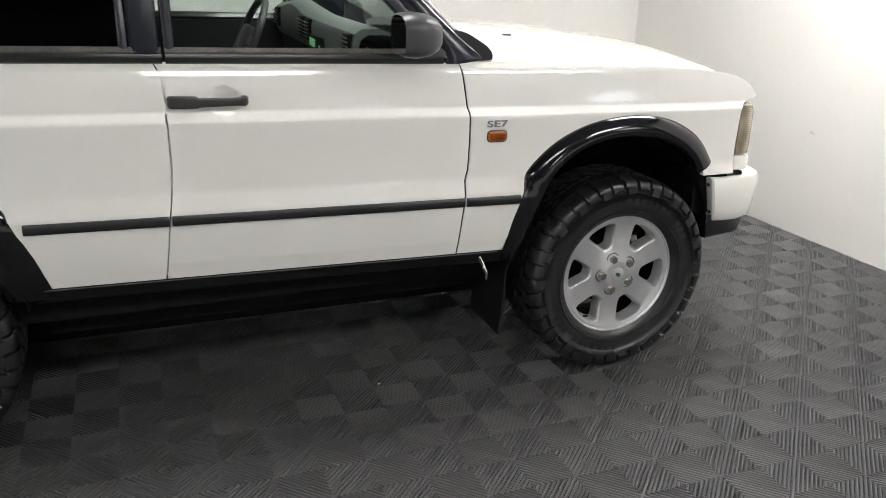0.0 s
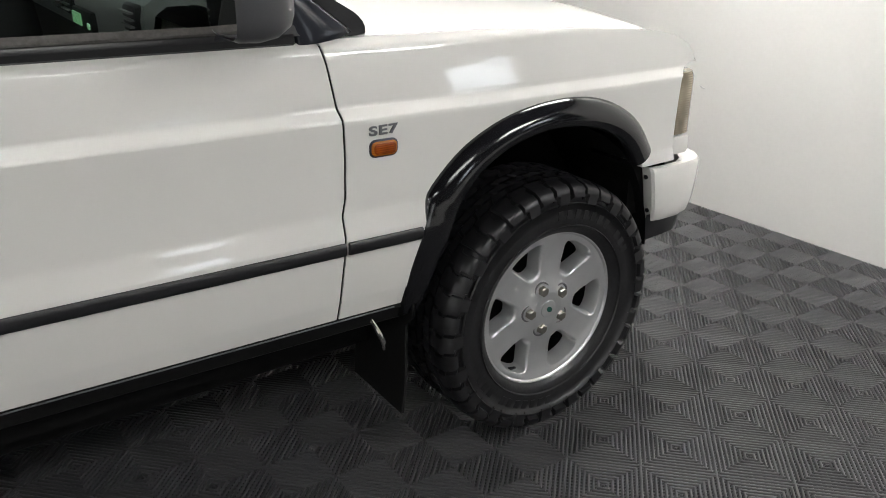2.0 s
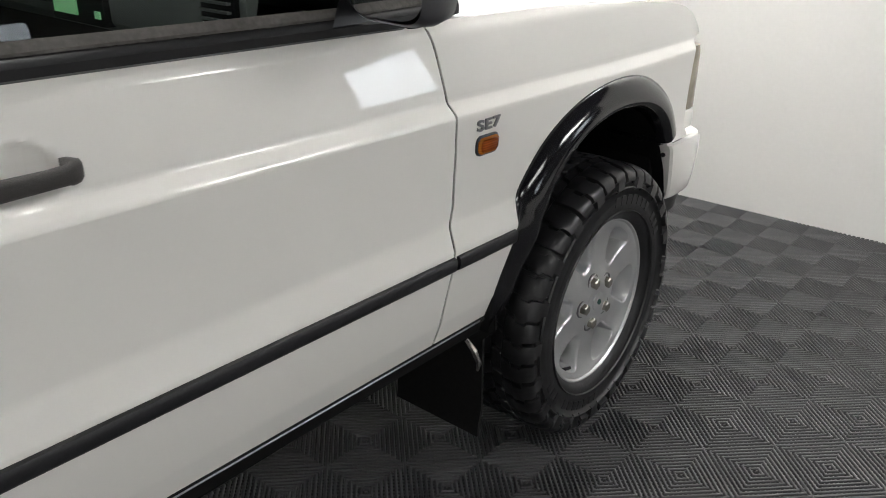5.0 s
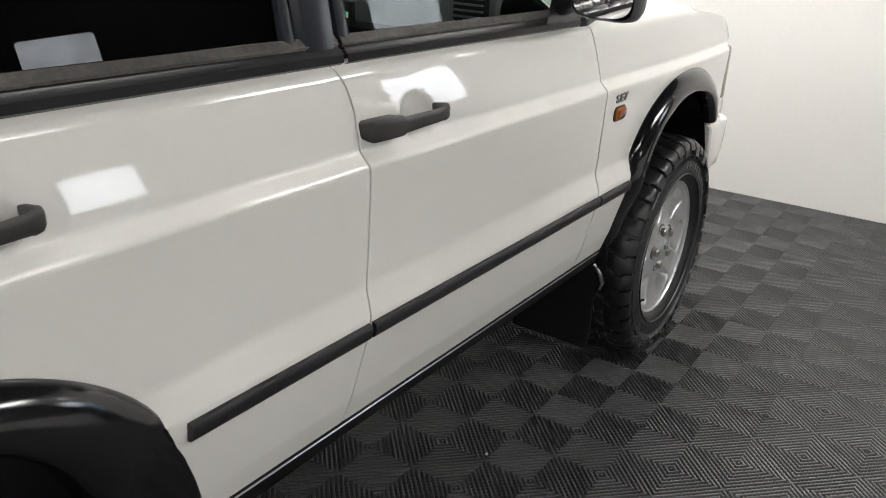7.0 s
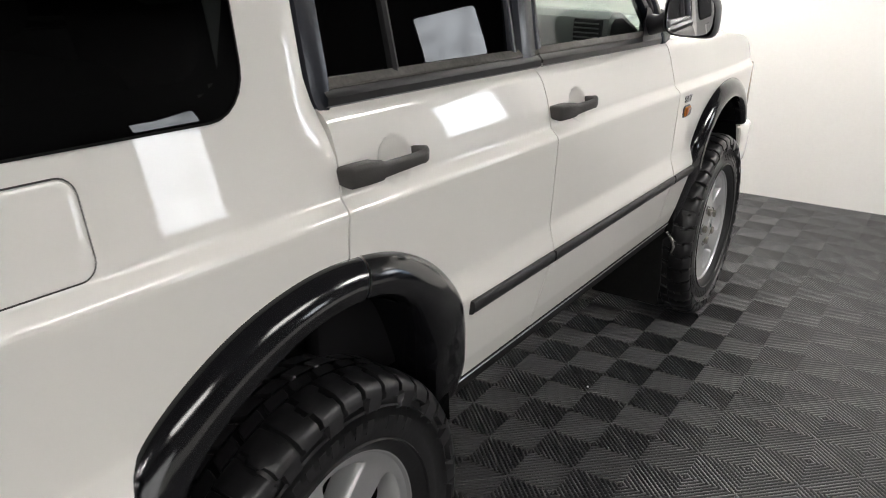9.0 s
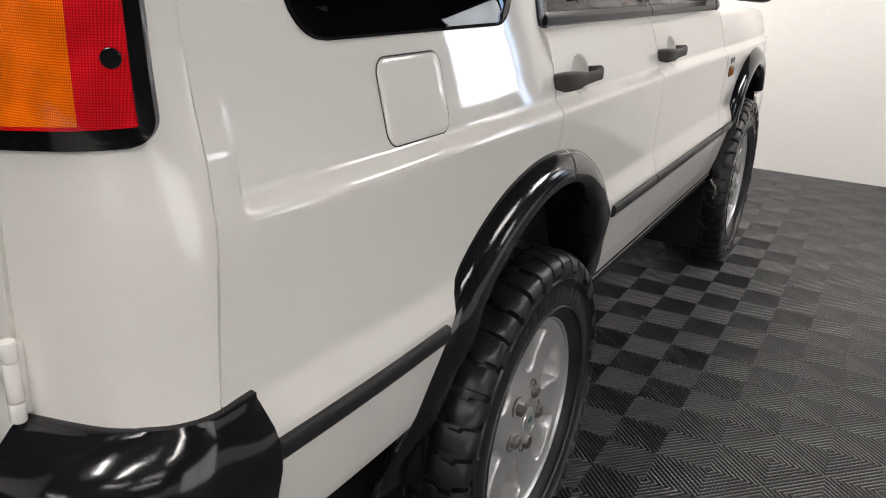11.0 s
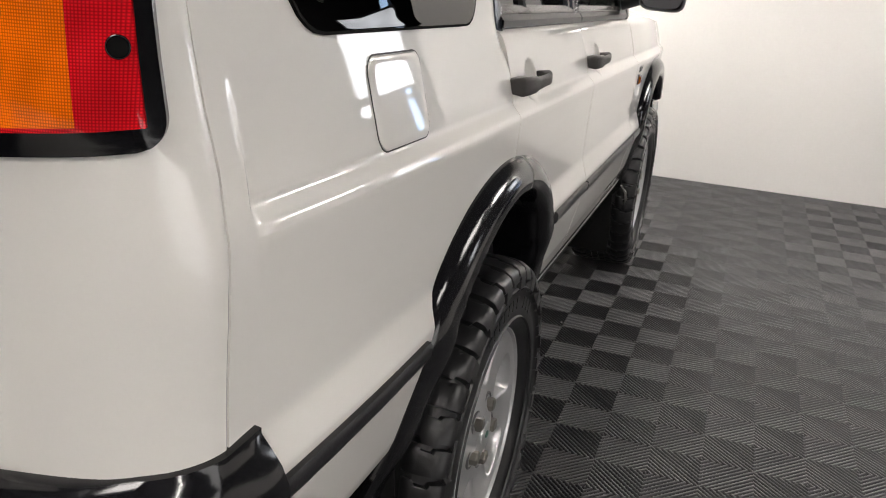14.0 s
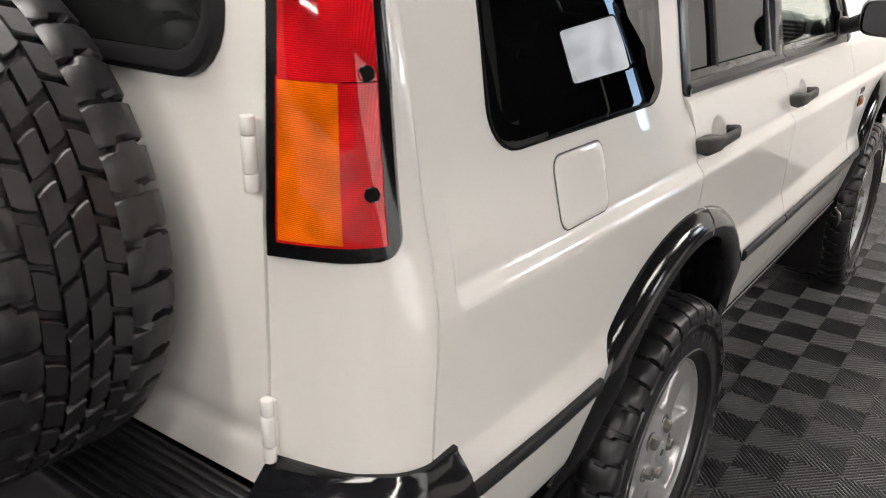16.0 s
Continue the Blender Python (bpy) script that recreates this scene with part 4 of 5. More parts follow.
me = bpy.data.meshes.new_from_object(tmp.evaluated_get(bpy.context.evaluated_depsgraph_get()))
bpy.data.objects.remove(tmp)
b = bmesh.new()
b.from_mesh(me)
bpy.data.meshes.remove(me)
base = on_side(1.981, rep_z + 0.034, 0.003)
moved(b, Matrix.Translation(base) @ Euler((radians(90), 0, 0)).to_matrix().to_4x4() @ Matrix.Diagonal((1.05, 0.68, 1, 1)))
part("badge", b, BADGE, fenders[0], "silver metal letters")

# ---- door handles
def handle(hx):
    b = bmesh.new()
    y0 = -half_width(hx + 0.2, 1.138)
    rows = []
    for dx, zl, zh, yo in ((-0.1685, 1.128, 1.147, 0.010), (-0.1675, 1.123, 1.152, 0.020), (-0.165, 1.120, 1.155, 0.027), (-0.160, 1.118, 1.157, 0.032), (-0.12, 1.118, 1.157, 0.036), (-0.085, 1.119, 1.156, 0.038), (-0.078, 1.122, 1.152, 0.037),
                           (-0.04, 1.124, 1.152, 0.038), (0.02, 1.126, 1.152, 0.038), (0.045, 1.126, 1.153, 0.036), (0.052, 1.124, 1.157, 0.034), (0.062, 1.125, 1.157, 0.031), (0.068, 1.127, 1.154, 0.025), (0.0715, 1.131, 1.151, 0.014)):
        x = hx + dx
        inner = -0.004 if dx < -0.08 or dx > 0.046 else 0.020
        rc = min(0.009, (zh - zl) * 0.35, yo * 0.45)
        outline = [(inner, zl + 0.004)]
        for cz, a0 in ((zl + rc, -90), (zh - rc, 0)):
            for q in range(6):
                a = radians(a0 + 18 * q)
                outline.append((yo - rc + rc * math.cos(a), cz + rc * math.sin(a)))
        outline.append((inner, zh - 0.004))
        rows.append([Vector((x, y0 - o, raked(x, z))) for o, z in outline])
    grid(rows, b, close_v=True)
    bmesh.ops.holes_fill(b, edges=[e for e in b.edges if len(e.link_faces) == 1], sides=20)
    bmesh.ops.recalc_face_normals(b, faces=b.faces)
    return b


both_sides("door_handle", handle(1.065), HANDLE, front_doors, "dark grey grained plastic handle", 55)
both_sides("door_handle", handle(0.247), HANDLE, rear_doors, "dark grey grained plastic handle", 55)

# ---- door mirror
def mirror_shell():
    rows = []
    for x, sy, sz, k in ((1.590, 0.076, 0.070, 0), (1.600, 0.082, 0.076, 0), (1.640, 0.085, 0.080, 0.004), (1.680, 0.080, 0.074, 0.01), (1.715, 0.062, 0.056, 0.02), (1.732, 0.040, 0.034, 0.025), (1.738, 0.0, 0.0, 0.025)):
        r = []
        for a in range(32):
            t = 2 * math.pi * a / 32
            c, s = math.cos(t), math.sin(t)
            e = 0.55
            r.append(Vector((x, -0.940 + k + sy * math.copysign(abs(c) ** e, c), 1.338 - 0.008 * (c < 0) * abs(c) + 0.85 * sz * math.copysign(abs(s) ** e, s))))
        rows.append(r)
    return grid(rows, close_v=True)


b = mirror_shell()
mirrors = both_sides("door_mirror", b, SHELL_GREY, car, "dark grey plastic door mirror")
rows = [[Vector((1.594, -0.940 + 0.069 * k * math.copysign(abs(math.cos(t)) ** 0.55, math.cos(t)), 1.338 + 0.058 * k * math.copysign(abs(math.sin(t)) ** 0.55, math.sin(t)))) for t in (2 * math.pi * a / 32 for a in range(32))] for k in (0.0, 0.5, 1.0)]
b = moved(grid(rows, close_v=True), Matrix.Translation((1.594, -0.935, 1.35)) @ pose(0, 0, 0, 0, 1.4, 5) @ Matrix.Translation((-1.594, 0.935, -1.35)))
both_sides("mirror_glass", b, MIRROR, mirrors, "silvered mirror glass")
b = tube([(1.70, -0.79, 1.295), (1.68, -0.82, 1.300), (1.66, -0.86, 1.318)], [0.034, 0.028, 0.03], 12)
rows = [[Vector((x, -glass_y(z) - o, raked(x, z))) for x, z, o in r] for r in (((1.62, 1.262, 0.0), (1.83, 1.262, 0.0)), ((1.62, 1.264, 0.02), (1.83, 1.264, 0.016)), ((1.64, 1.30, 0.018), (1.79, 1.30, 0.014)), ((1.70, 1.36, 0.012), (1.735, 1.36, 0.010)), ((1.715, 1.37, 0.0), (1.72, 1.37, 0.0)))]
join(b, grid(rows))
both_sides("mirror_foot", b, BLACK_SATIN, mirrors)

# ---- wheels
R_RIM = 0.247


BLOCKS = []


def tyre_mesh():
    w = 0.125
    prof = [(R_RIM - 0.012, -w + 0.018), (R_RIM + 0.004, -w - 0.001), (R_RIM + 0.022, -w - 0.010), (0.300, -w - 0.015), (0.335, -w - 0.013), (0.358, -w - 0.006), (0.374, -w + 0.006), (0.384, -w + 0.022),
            (0.387, -0.05), (0.388, 0.0), (0.387, 0.05), (0.384, w - 0.022), (0.374, w - 0.006), (0.358, w + 0.006), (0.335, w + 0.013), (0.300, w + 0.015), (R_RIM + 0.022, w + 0.010), (R_RIM + 0.004, w + 0.001), (R_RIM - 0.012, w - 0.018)]
    b = lathe(prof, 96)
    rng = random.Random(5)

    def lug(a0, a1, y0, y1, r_in, r_out, skew, drop=0.0):
        """A tread block between two angles, from y0 to y1 across the tread."""
        rows = []
        n = 4
        for i in range(n + 1):
            y = y0 + (y1 - y0) * i / n
            a_s = skew * (i / n - 0.5)
            ro = r_out - 0.004 * (abs(y) / w) ** 2 - (drop if i == 0 else 0)
            inset = 0.008 if i in (0, n) else 0
            row = []
            for a, r in ((a0 + a_s, r_in), (a0 + a_s + 0.004 + inset * 0.6, ro - 0.002), (a0 + a_s + 0.010 + inset * 0.6, ro), (a1 + a_s - 0.010 - inset * 0.6, ro), (a1 + a_s - 0.004 - inset * 0.6, ro - 0.002), (a1 + a_s, r_in)):
                row.append((r * math.cos(a), y, r * math.sin(a)))
            rows.append(row)
        g = grid(rows)
        bmesh.ops.holes_fill(g, edges=[e for e in g.edges if len(e.link_faces) == 1], sides=0)
        bmesh.ops.recalc_face_normals(g, faces=g.faces)
        return mesh_of("tread_block", g, TYRE, 40)

    def shoulder(a0, a1, s, long):
        """A lug that wraps from the tread down the shoulder onto the sidewall."""
        rows = []
        end = 0.338 if long else 0.358
        for r, y, jog in ((0.396, 0.062, -0.012), (0.3985, 0.070, -0.012), (0.3985, 0.088, -0.010), (0.398, 0.094, 0.016), (0.394, 0.118, 0.020), (0.392, 0.122, 0.002), (0.382, 0.138, 0.0), (0.370, 0.143, 0.004), (0.366, 0.1435, -0.014), (end, 0.1445, -0.012), (end - 0.004, 0.130, -0.012)):
            pinch = 0.012 if y < 0.065 else (0.012 if r < 0.37 else 0.0)
            rows.append([(rr * math.cos(a), s * yy, rr * math.sin(a)) for a, rr, yy in ((a0 + jog, r - 0.016, y - 0.014), (a0 + 0.004 + pinch + jog, r - 0.001, y), (a0 + 0.012 + pinch + jog, r, y), (a1 - 0.012 - pinch + jog * long, r, y), (a1 - 0.004 - pinch + jog * long, r - 0.001, y), (a1 + jog * long, r - 0.016, y - 0.014))])
        g = grid(rows)
        bmesh.ops.recalc_face_normals(g, faces=g.faces)
        return mesh_of("tread_block", g, TYRE, 40)
    n = 40
    for kind in (0, 1):
        BLOCKS.append((shoulder(0, 0.134, 1, kind == 0), shoulder(0.078, 0.212, -1, kind == 1)))
    BLOCKS.append((lug(0.02, 0.156, 0.003, 0.029, 0.38, 0.399, 0.035), lug(0.086, 0.222, 0.034, 0.061, 0.38, 0.3985, -0.03),
                   lug(0.098, 0.234, -0.029, -0.003, 0.38, 0.399, 0.035), lug(0.164, 0.300, -0.061, -0.034, 0.38, 0.3985, -0.03)))
    # raised sidewall bars and rings
    for rr in (0.338, 0.272):
        lathe([(rr - 0.003, -w - 0.013), (rr, -w - 0.0175), (rr + 0.003, -w - 0.013)], 96, b)
    for start in (62, 242):
        for k in range(11):
            if k == 3:
                continue
            a = radians(start + k * 6.2)
            rows = [[(r * math.cos(a + da), -w - 0.0155, r * math.sin(a + da)) for r in (0.292, 0.318)] for da in (0.0, 0.062)]
            join(b, solid(grid(rows), Vector((0, 0.003, 0))))
    bmesh.ops.recalc_face_normals(b, faces=b.faces)
    return mesh_of("tyre", b, TYRE, 40)


def spoke_mesh():
    """The wheel's face: six broad spokes between deep pockets with rounded corners."""
    b = bmesh.new()
    face = [(0.0, -0.006), (0.050, -0.005), (0.070, 0.000), (0.10, 0.007), (0.15, 0.011), (0.195, 0.007), (0.217, 0.002), (0.226, -0.003), (0.2355, -0.004)]
    middle, r_hub, r_edge, half = 0.172, 0.052, 0.2355, radians(30)
    corners = [(0.116, -0.019), (0.116, 0.019), (0.213 * math.cos(radians(17.5)), 0.213 * math.sin(radians(17.5))), (0.216, 0.033), (0.2175, 0.0), (0.216, -0.033), (0.213 * math.cos(radians(17.5)), -0.213 * math.sin(radians(17.5)))]
    hole = []
    for i, c in enumerate(corners):
        p, q = Vector(corners[i - 1]), Vector(corners[(i + 1) % len(corners)])
        c = Vector(c)
        a, e = c + (p - c).normalized() * min(0.014, (p - c).length * 0.45), c + (q - c).normalized() * min(0.014, (q - c).length * 0.45)
        for k in range(6):
            t = k / 5
            hole.append(a * (1 - t) ** 2 + c * 2 * t * (1 - t) + e * t * t)

    def to_hole(ang):
        d = Vector((math.cos(ang), math.sin(ang)))
        best = None
        for p, q in zip(hole, hole[1:] + hole[:1]):
            e = q - p
            den = d.x * e.y - d.y * e.x
            if abs(den) < 1e-12:
                continue
            o = p - Vector((middle, 0))
            k, m = (o.x * e.y - o.y * e.x) / den, (o.x * d.y - o.y * d.x) / den
            if k > 0 and -1e-6 <= m <= 1 + 1e-6:
                best = k if best is None else min(best, k)
        return best

    def to_edge(ang):
        d = Vector((math.cos(ang), math.sin(ang)))
        lo, hi = 0.0, 0.4
        for _ in range(44):
            k = (lo + hi) / 2
            p = Vector((middle, 0)) + d * k
            ok = r_hub <= p.length <= r_edge and abs(math.atan2(p.y, p.x)) <= half
            lo, hi = (k, hi) if ok else (lo, k)
        return lo

    turns = [2 * math.pi * k / 56 for k in range(56)]
    for r in (r_hub, r_edge):
        for sgn in (1, -1):
            turns.append(math.atan2(r * math.sin(half) * sgn, r * math.cos(half) - middle) % (2 * math.pi))
    turns.sort()
    loops = [(a, to_hole(a), to_edge(a)) for a in turns]
    for s in range(6):
        c, sn = math.cos(radians(60 * s + 30)), math.sin(radians(60 * s + 30))
        rows = []
        for kind, k, dy in (("wall", 0.87, 0.052), ("wall", 0.93, 0.016), ("wall", 0.975, 0.009), ("face", 0.0, 0.0045), ("face", 0.05, 0.0012), ("face", 0.12, -0.0004), ("face", 0.22, 0.0), ("face", 0.4, 0.0), ("face", 0.7, 0.0), ("face", 1.0, 0.0)):
            row = []
            for a, h, e in loops:
                d = h * k if kind == "wall" else h + (e - h) * k
                x, z = middle + d * math.cos(a), d * math.sin(a)
                row.append((x * c - z * sn, lerp_table(face, math.hypot(x, z)) + dy, x * sn + z * c))
            rows.append(row)
        grid(rows, b, close_v=True)
    lathe([(0.0, -0.0062), (0.030, -0.0062), (0.0525, -0.0050)], 48, b)
    bmesh.ops.remove_doubles(b, verts=b.verts, dist=2e-5)
    bmesh.ops.recalc_face_normals(b, faces=b.faces)
    return mesh_of("rim", b, ALLOY, 32)


TYRE_MESH, RIM_MESH = tyre_mesh(), spoke_mesh()
b = lathe([(0.226, 0.006), (0.228, 0.001), (0.2355, -0.004), (0.240, -0.010), (0.249, -0.012), (0.252, -0.006), (0.248, 0.004), (0.238, 0.010), (0.231, 0.020), (0.229, 0.05)], 80)
BARREL_MESH = mesh_of("wheel", b, ALLOY)
# shade inside the alloy barrel is put into its near-black colour
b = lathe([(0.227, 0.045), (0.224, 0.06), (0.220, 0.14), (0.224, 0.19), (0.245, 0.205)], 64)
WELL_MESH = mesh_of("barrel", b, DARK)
b = lathe([(0.0, 0.09), (0.15, 0.09), (0.15, 0.12), (0.06, 0.13)], 40)
DISC_MESH = mesh_of("brake_disc", b, DARK)
b = lathe([(0.0, -0.018), (0.009, -0.018), (0.0118, -0.0155), (0.0118, -0.003), (0.0145, 0.0), (0.0145, 0.006)], 6)
NUT_MESH = mesh_of("lug_nut", b, NUT, 25)
b = lathe([(0.0105, -0.0005), (0.0150, -0.0010), (0.0168, -0.0045), (0.0180, -0.0052), (0.0196, -0.0045), (0.0205, 0.0)], 28)
POCKET_MESH = mesh_of("nut_pocket", b, BADGE)
b = lathe([(0.0, -0.012), (0.020, -0.0115), (0.027, -0.009), (0.030, -0.003), (0.030, 0.004)], 32)
CAP_MESH = mesh_of("centre_cap", b, ALLOY)
b = lathe([(0.0, -0.0135), (0.011, -0.0130), (0.012, -0.011)], 24)
moved(b, Matrix.Diagonal((1, 1, 0.72, 1)))
EMBLEM_MESH = mesh_of("emblem", b, CAP_GREEN)
b = tube([(0.0, 0.022, -0.222), (0.0, 0.006, -0.212), (0.0, -0.006, -0.203)], [0.005, 0.005, 0.004], 8)
VALVE_MESH = mesh_of("valve", b, BLACK_SATIN)


def wheel(m, turn, name="wheel"):
    """A wheel whose outer face looks along -y of m."""
    w = part(name, BARREL_MESH, None, car, "silver six-spoke alloy wheel")
    w.matrix_basis = m @ Euler((0, radians(turn), 0)).to_matrix().to_4x4()
    t = part("tyre", TYRE_MESH, None, car, "black mud-terrain tyre with chunky blocks")
    t.matrix_basis = w.matrix_basis @ Matrix.Translation((0, 0.106, 0))
    rng = random.Random(7)
    for k in range(40):
        for me in (*BLOCKS[k % 2], *BLOCKS[2]):
            q = part("tread_block", me, None, t)
            q.rotation_euler = (0, -2 * math.pi * k / 40 + rng.uniform(-0.005, 0.005), 0)
    part("rim", RIM_MESH, None, w)
    part("brake_disc", DISC_MESH, None, w)
    part("barrel", WELL_MESH, None, w, "inside of the wheel, its shade put in as near-black")
    for k in range(5):
        n = part("lug_nut", NUT_MESH, None, w, "chrome wheel nut")
        a = radians(72 * k + 1)
        n.scale = (1.4, 1.2, 1.4)
        n.location = (0.066 * math.cos(a), 0.007, 0.066 * math.sin(a))
        part("nut_pocket", POCKET_MESH, None, n, "dark rim of the nut recess")
    part("centre_cap", CAP_MESH, None, w)
    part("emblem", EMBLEM_MESH, None, w, "plain green oval emblem")
    part("valve", VALVE_MESH, None, w)
    return w


HUB = 0.398
wheel(pose(2.536, -0.856, HUB), 36)
wheel(pose(0.006, -0.858, HUB), 12)
wheel(pose(2.536, 0.856, HUB, 0, 0, 180), 50)
wheel(pose(0.006, 0.858, HUB, 0, 0, 180), 20)
wheel(pose(-1.318, -0.12, 1.17, 0, 0, -90), 20, "spare_wheel")
part("spare_carrier", box(-1.20, -0.24, 1.05, -1.02, 0.0, 1.29, 0.02), DARK, car)

# ---- mud flaps and the little jacking bracket
for x, low in ((2.045, 0.185), (-0.47, 0.24)):
    rows = []
    for k in steps(0, 1, 0.1):
        z = 0.57 - (0.57 - low) * k
        reach = 0.865 - 0.035 * (1 - k) if k < 0.9 else 0.855
        rows.append([Vector((x + 0.03 * (1 - k) + 0.012 * math.sin(3.1 * k) * (y - 0.5), -y, z)) for y in steps(0.54, reach, 0.04)])
    both_sides("mud_flap", solid(grid(rows), Vector((0.008, 0, 0))), SILL, car, "black rubber mud flap")
b = tube([(1.935, -0.855, 0.535), (1.944, -0.872, 0.508), (1.956, -0.878, 0.475), (1.962, -0.870, 0.448)], [0.005, 0.007, 0.007, 0.004], 8)
both_sides("flap_stay", b, CHROME, car, "short steel stay rod")

# ---- inside the car
def seat(x, y, wide, tall):
    b = box(x, y - wide / 2, 0.66, x + 0.50, y + wide / 2, 0.84, 0.05, segs=3)
    moved(bk := box(-0.07, y - wide / 2, 0.0, 0.07, y + wide / 2, tall, 0.05, segs=3), Matrix.Translation((x + 0.02, 0, 0.80)) @ pose(0, 0, 0, 0, -14, 0))
    join(b, bk)
    return b


for y in (-0.37, 0.37):
    s = part("front_seat", seat(0.72, y, 0.50, 0.58), SEAT, car, "dark cloth front seat")
    part("headrest", moved(box(-0.05, -0.13, -0.09, 0.05, 0.13, 0.09, 0.04, segs=3), Matrix.Translation((0.57, y, 1.50)) @ pose(0, 0, 0, 0, -14, 0)), SEAT, s)
s = part("rear_seat", seat(-0.12, 0, 1.32, 0.56), SEAT, car, "dark cloth rear bench")
for y in (-0.42, 0, 0.42):
    part("headrest", moved(box(-0.04, -0.12, -0.08, 0.04, 0.12, 0.08, 0.035, segs=3), Matrix.Translation((-0.28, y, 1.46)) @ pose(0, 0, 0, 0, -14, 0)), SEAT, s)
rows, low = [], []
for y in steps(-0.72, 0.72, 0.06):
    hump = 0.03 * math.exp(-((y - 0.37) / 0.2) ** 2)
    rows.append([Vector((x, y, z + h * hump)) for x, z, h in ((1.515, 1.205, 0), (1.505, 1.215, 0.3), (1.503, 1.29, 0.7), (1.510, 1.318, 1), (1.535, 1.335, 1), (1.60, 1.335, 1), (1.72, 1.29, 0), (1.84, 1.235, 0))])
    low.append([Vector((x, y, z)) for x, z in ((1.58, 0.80), (1.55, 0.95), (1.535, 1.10), (1.525, 1.20))])
dash = part("dashboard", solid(grid(rows), Vector((0.02, 0, -0.02))), DASH, car, "grey moulded dashboard top")
part("dashboard_lower", solid(grid(low), Vector((0.02, 0, -0.01))), CARD, dash, "black lower dashboard")
for y in (-0.655, -0.03, 0.09, 0.655):
    v = box(1.492, y - 0.048, 1.232, 1.53, y + 0.048, 1.318, 0.010)
    part("vent_frame", v, CARD, dash)
    for k in range(5):
        part("vent_slat", box(1.484, y - 0.040, 1.245 + 0.014 * k, 1.498, y + 0.040, 1.249 + 0.014 * k), DASH, dash)
radio = part("radio", box(1.490, -0.30, 1.206, 1.53, -0.10, 1.262, 0.004), CARD, dash)
part("radio_display", box(1.486, -0.205, 1.222, 1.4895, -0.115, 1.252), DISPLAY, radio, "green lit radio display")
part("radio_key", box(1.486, -0.29, 1.222, 1.4895, -0.272, 1.236), DISPLAY, radio, "green lit key")
rows = [[((0.19 + 0.016 * math.cos(t)) * math.cos(a), 0.016 * math.sin(t), (0.19 + 0.016 * math.cos(t)) * math.sin(a)) for t in (2 * math.pi * q / 10 for q in range(10))] for a in (2 * math.pi * k / 40 for k in range(40))]
b = grid(rows, close_u=True, close_v=True)
box(-0.18, -0.012, -0.02, 0.18, 0.012, 0.02, 0.01, b)
box(-0.02, -0.012, -0.18, 0.02, 0.012, 0.0, 0.01, b)
box(-0.075, -0.03, -0.06, 0.075, 0.015, 0.06, 0.02, b)
moved(b, Matrix.Translation((1.31, 0.37, 1.20)) @ pose(0, 0, 0, -25, 0, -90))
part("steering_wheel", b, STEER, car, "dark steering wheel")
for s in (-1, 1):
    for x0, x1 in ((0.90, 1.80), (0.10, 0.85)):
        part("door_card", box(x0, s * 0.735 - 0.02, 0.66, x1, s * 0.735 + 0.02, 1.255, 0.015), CARD, front_doors[0 if s < 0 else 1] if x0 > 0.5 else rear_doors[0 if s < 0 else 1], "dark vinyl door lining")
part("centre_console", box(0.75, -0.12, 0.62, 1.5, 0.12, 0.86, 0.03), DASH, car)
b = box(-0.98, -0.70, 0.60, -0.35, 0.70, 0.66, 0.02)
part("load_floor", b, SEAT, car)

# ---------------------------------------------------------------- the room
WALL_Y, END_Y = 2.10, -2.79
XMIN, XMAX, YMIN, TOP = -5.2, 12.0, -4.65, 2.75
lean = lambda y: 4.575 - 0.035 * y


def wall_box(pts, z0, z1):
    """An upright wall from its footprint."""
    b = bmesh.new()
    lo, hi = [b.verts.new((x, y, z0)) for x, y in pts], [b.verts.new((x, y, z1)) for x, y in pts]
    n = len(pts)
    for i in range(n):
        b.faces.new((lo[i], lo[(i + 1) % n], hi[(i + 1) % n], hi[i]))
    b.faces.new(hi)
    b.faces.new(lo[::-1])
    bmesh.ops.recalc_face_normals(b, faces=b.faces)
    return b


structure("wall_front", wall_box([(lean(END_Y), END_Y), (lean(END_Y) + 0.16, END_Y), (lean(WALL_Y) + 0.16, WALL_Y), (lean(WALL_Y), WALL_Y)], -0.02, TOP), WALL, "smooth cream white painted partition wall", "wall")
structure("wall_left", box(XMIN, WALL_Y, -0.02, XMAX, WALL_Y + 0.15, TOP), WALL, "smooth cream white painted wall", "wall")
structure("wall_rear", box(XMIN - 0.15, YMIN, -0.02, XMIN, WALL_Y, TOP), CHARCOAL, "dark charcoal painted wall", "wall")
# pale strip added for bounce light and the door mirror's reflection
structure("wall_rear_dado", box(XMIN, YMIN + 0.02, -0.02, XMIN + 0.02, WALL_Y, 0.60), WALL, "added pale lower wall that bounces light", "wall")
b = box(XMAX, YMIN, -0.02, XMAX + 0.15, WALL_Y, TOP)
structure("wall_far", b, CHARCOAL, "dark charcoal painted wall", "wall")
structure("ceiling", box(XMIN, YMIN, TOP, XMAX, WALL_Y, TOP + 0.1), CEILING, "flat dark painted ceiling with lamp panels", "ceiling")

# back wall with one narrow window past the partition
b = bmesh.new()
x0, x1, sill_z, head_z = 8.35, 8.80, 0.40, 2.55
box(XMIN, YMIN - 0.15, -0.02, x0, YMIN, TOP, bm=b)
box(x1, YMIN - 0.15, -0.02, XMAX, YMIN, TOP, bm=b)
box(x0, YMIN - 0.15, -0.02, x1, YMIN, sill_z, bm=b)
box(x0, YMIN - 0.15, head_z, x1, YMIN, TOP, bm=b)
structure("wall_back", b, CHARCOAL, "dark charcoal painted wall with a narrow window", "wall")
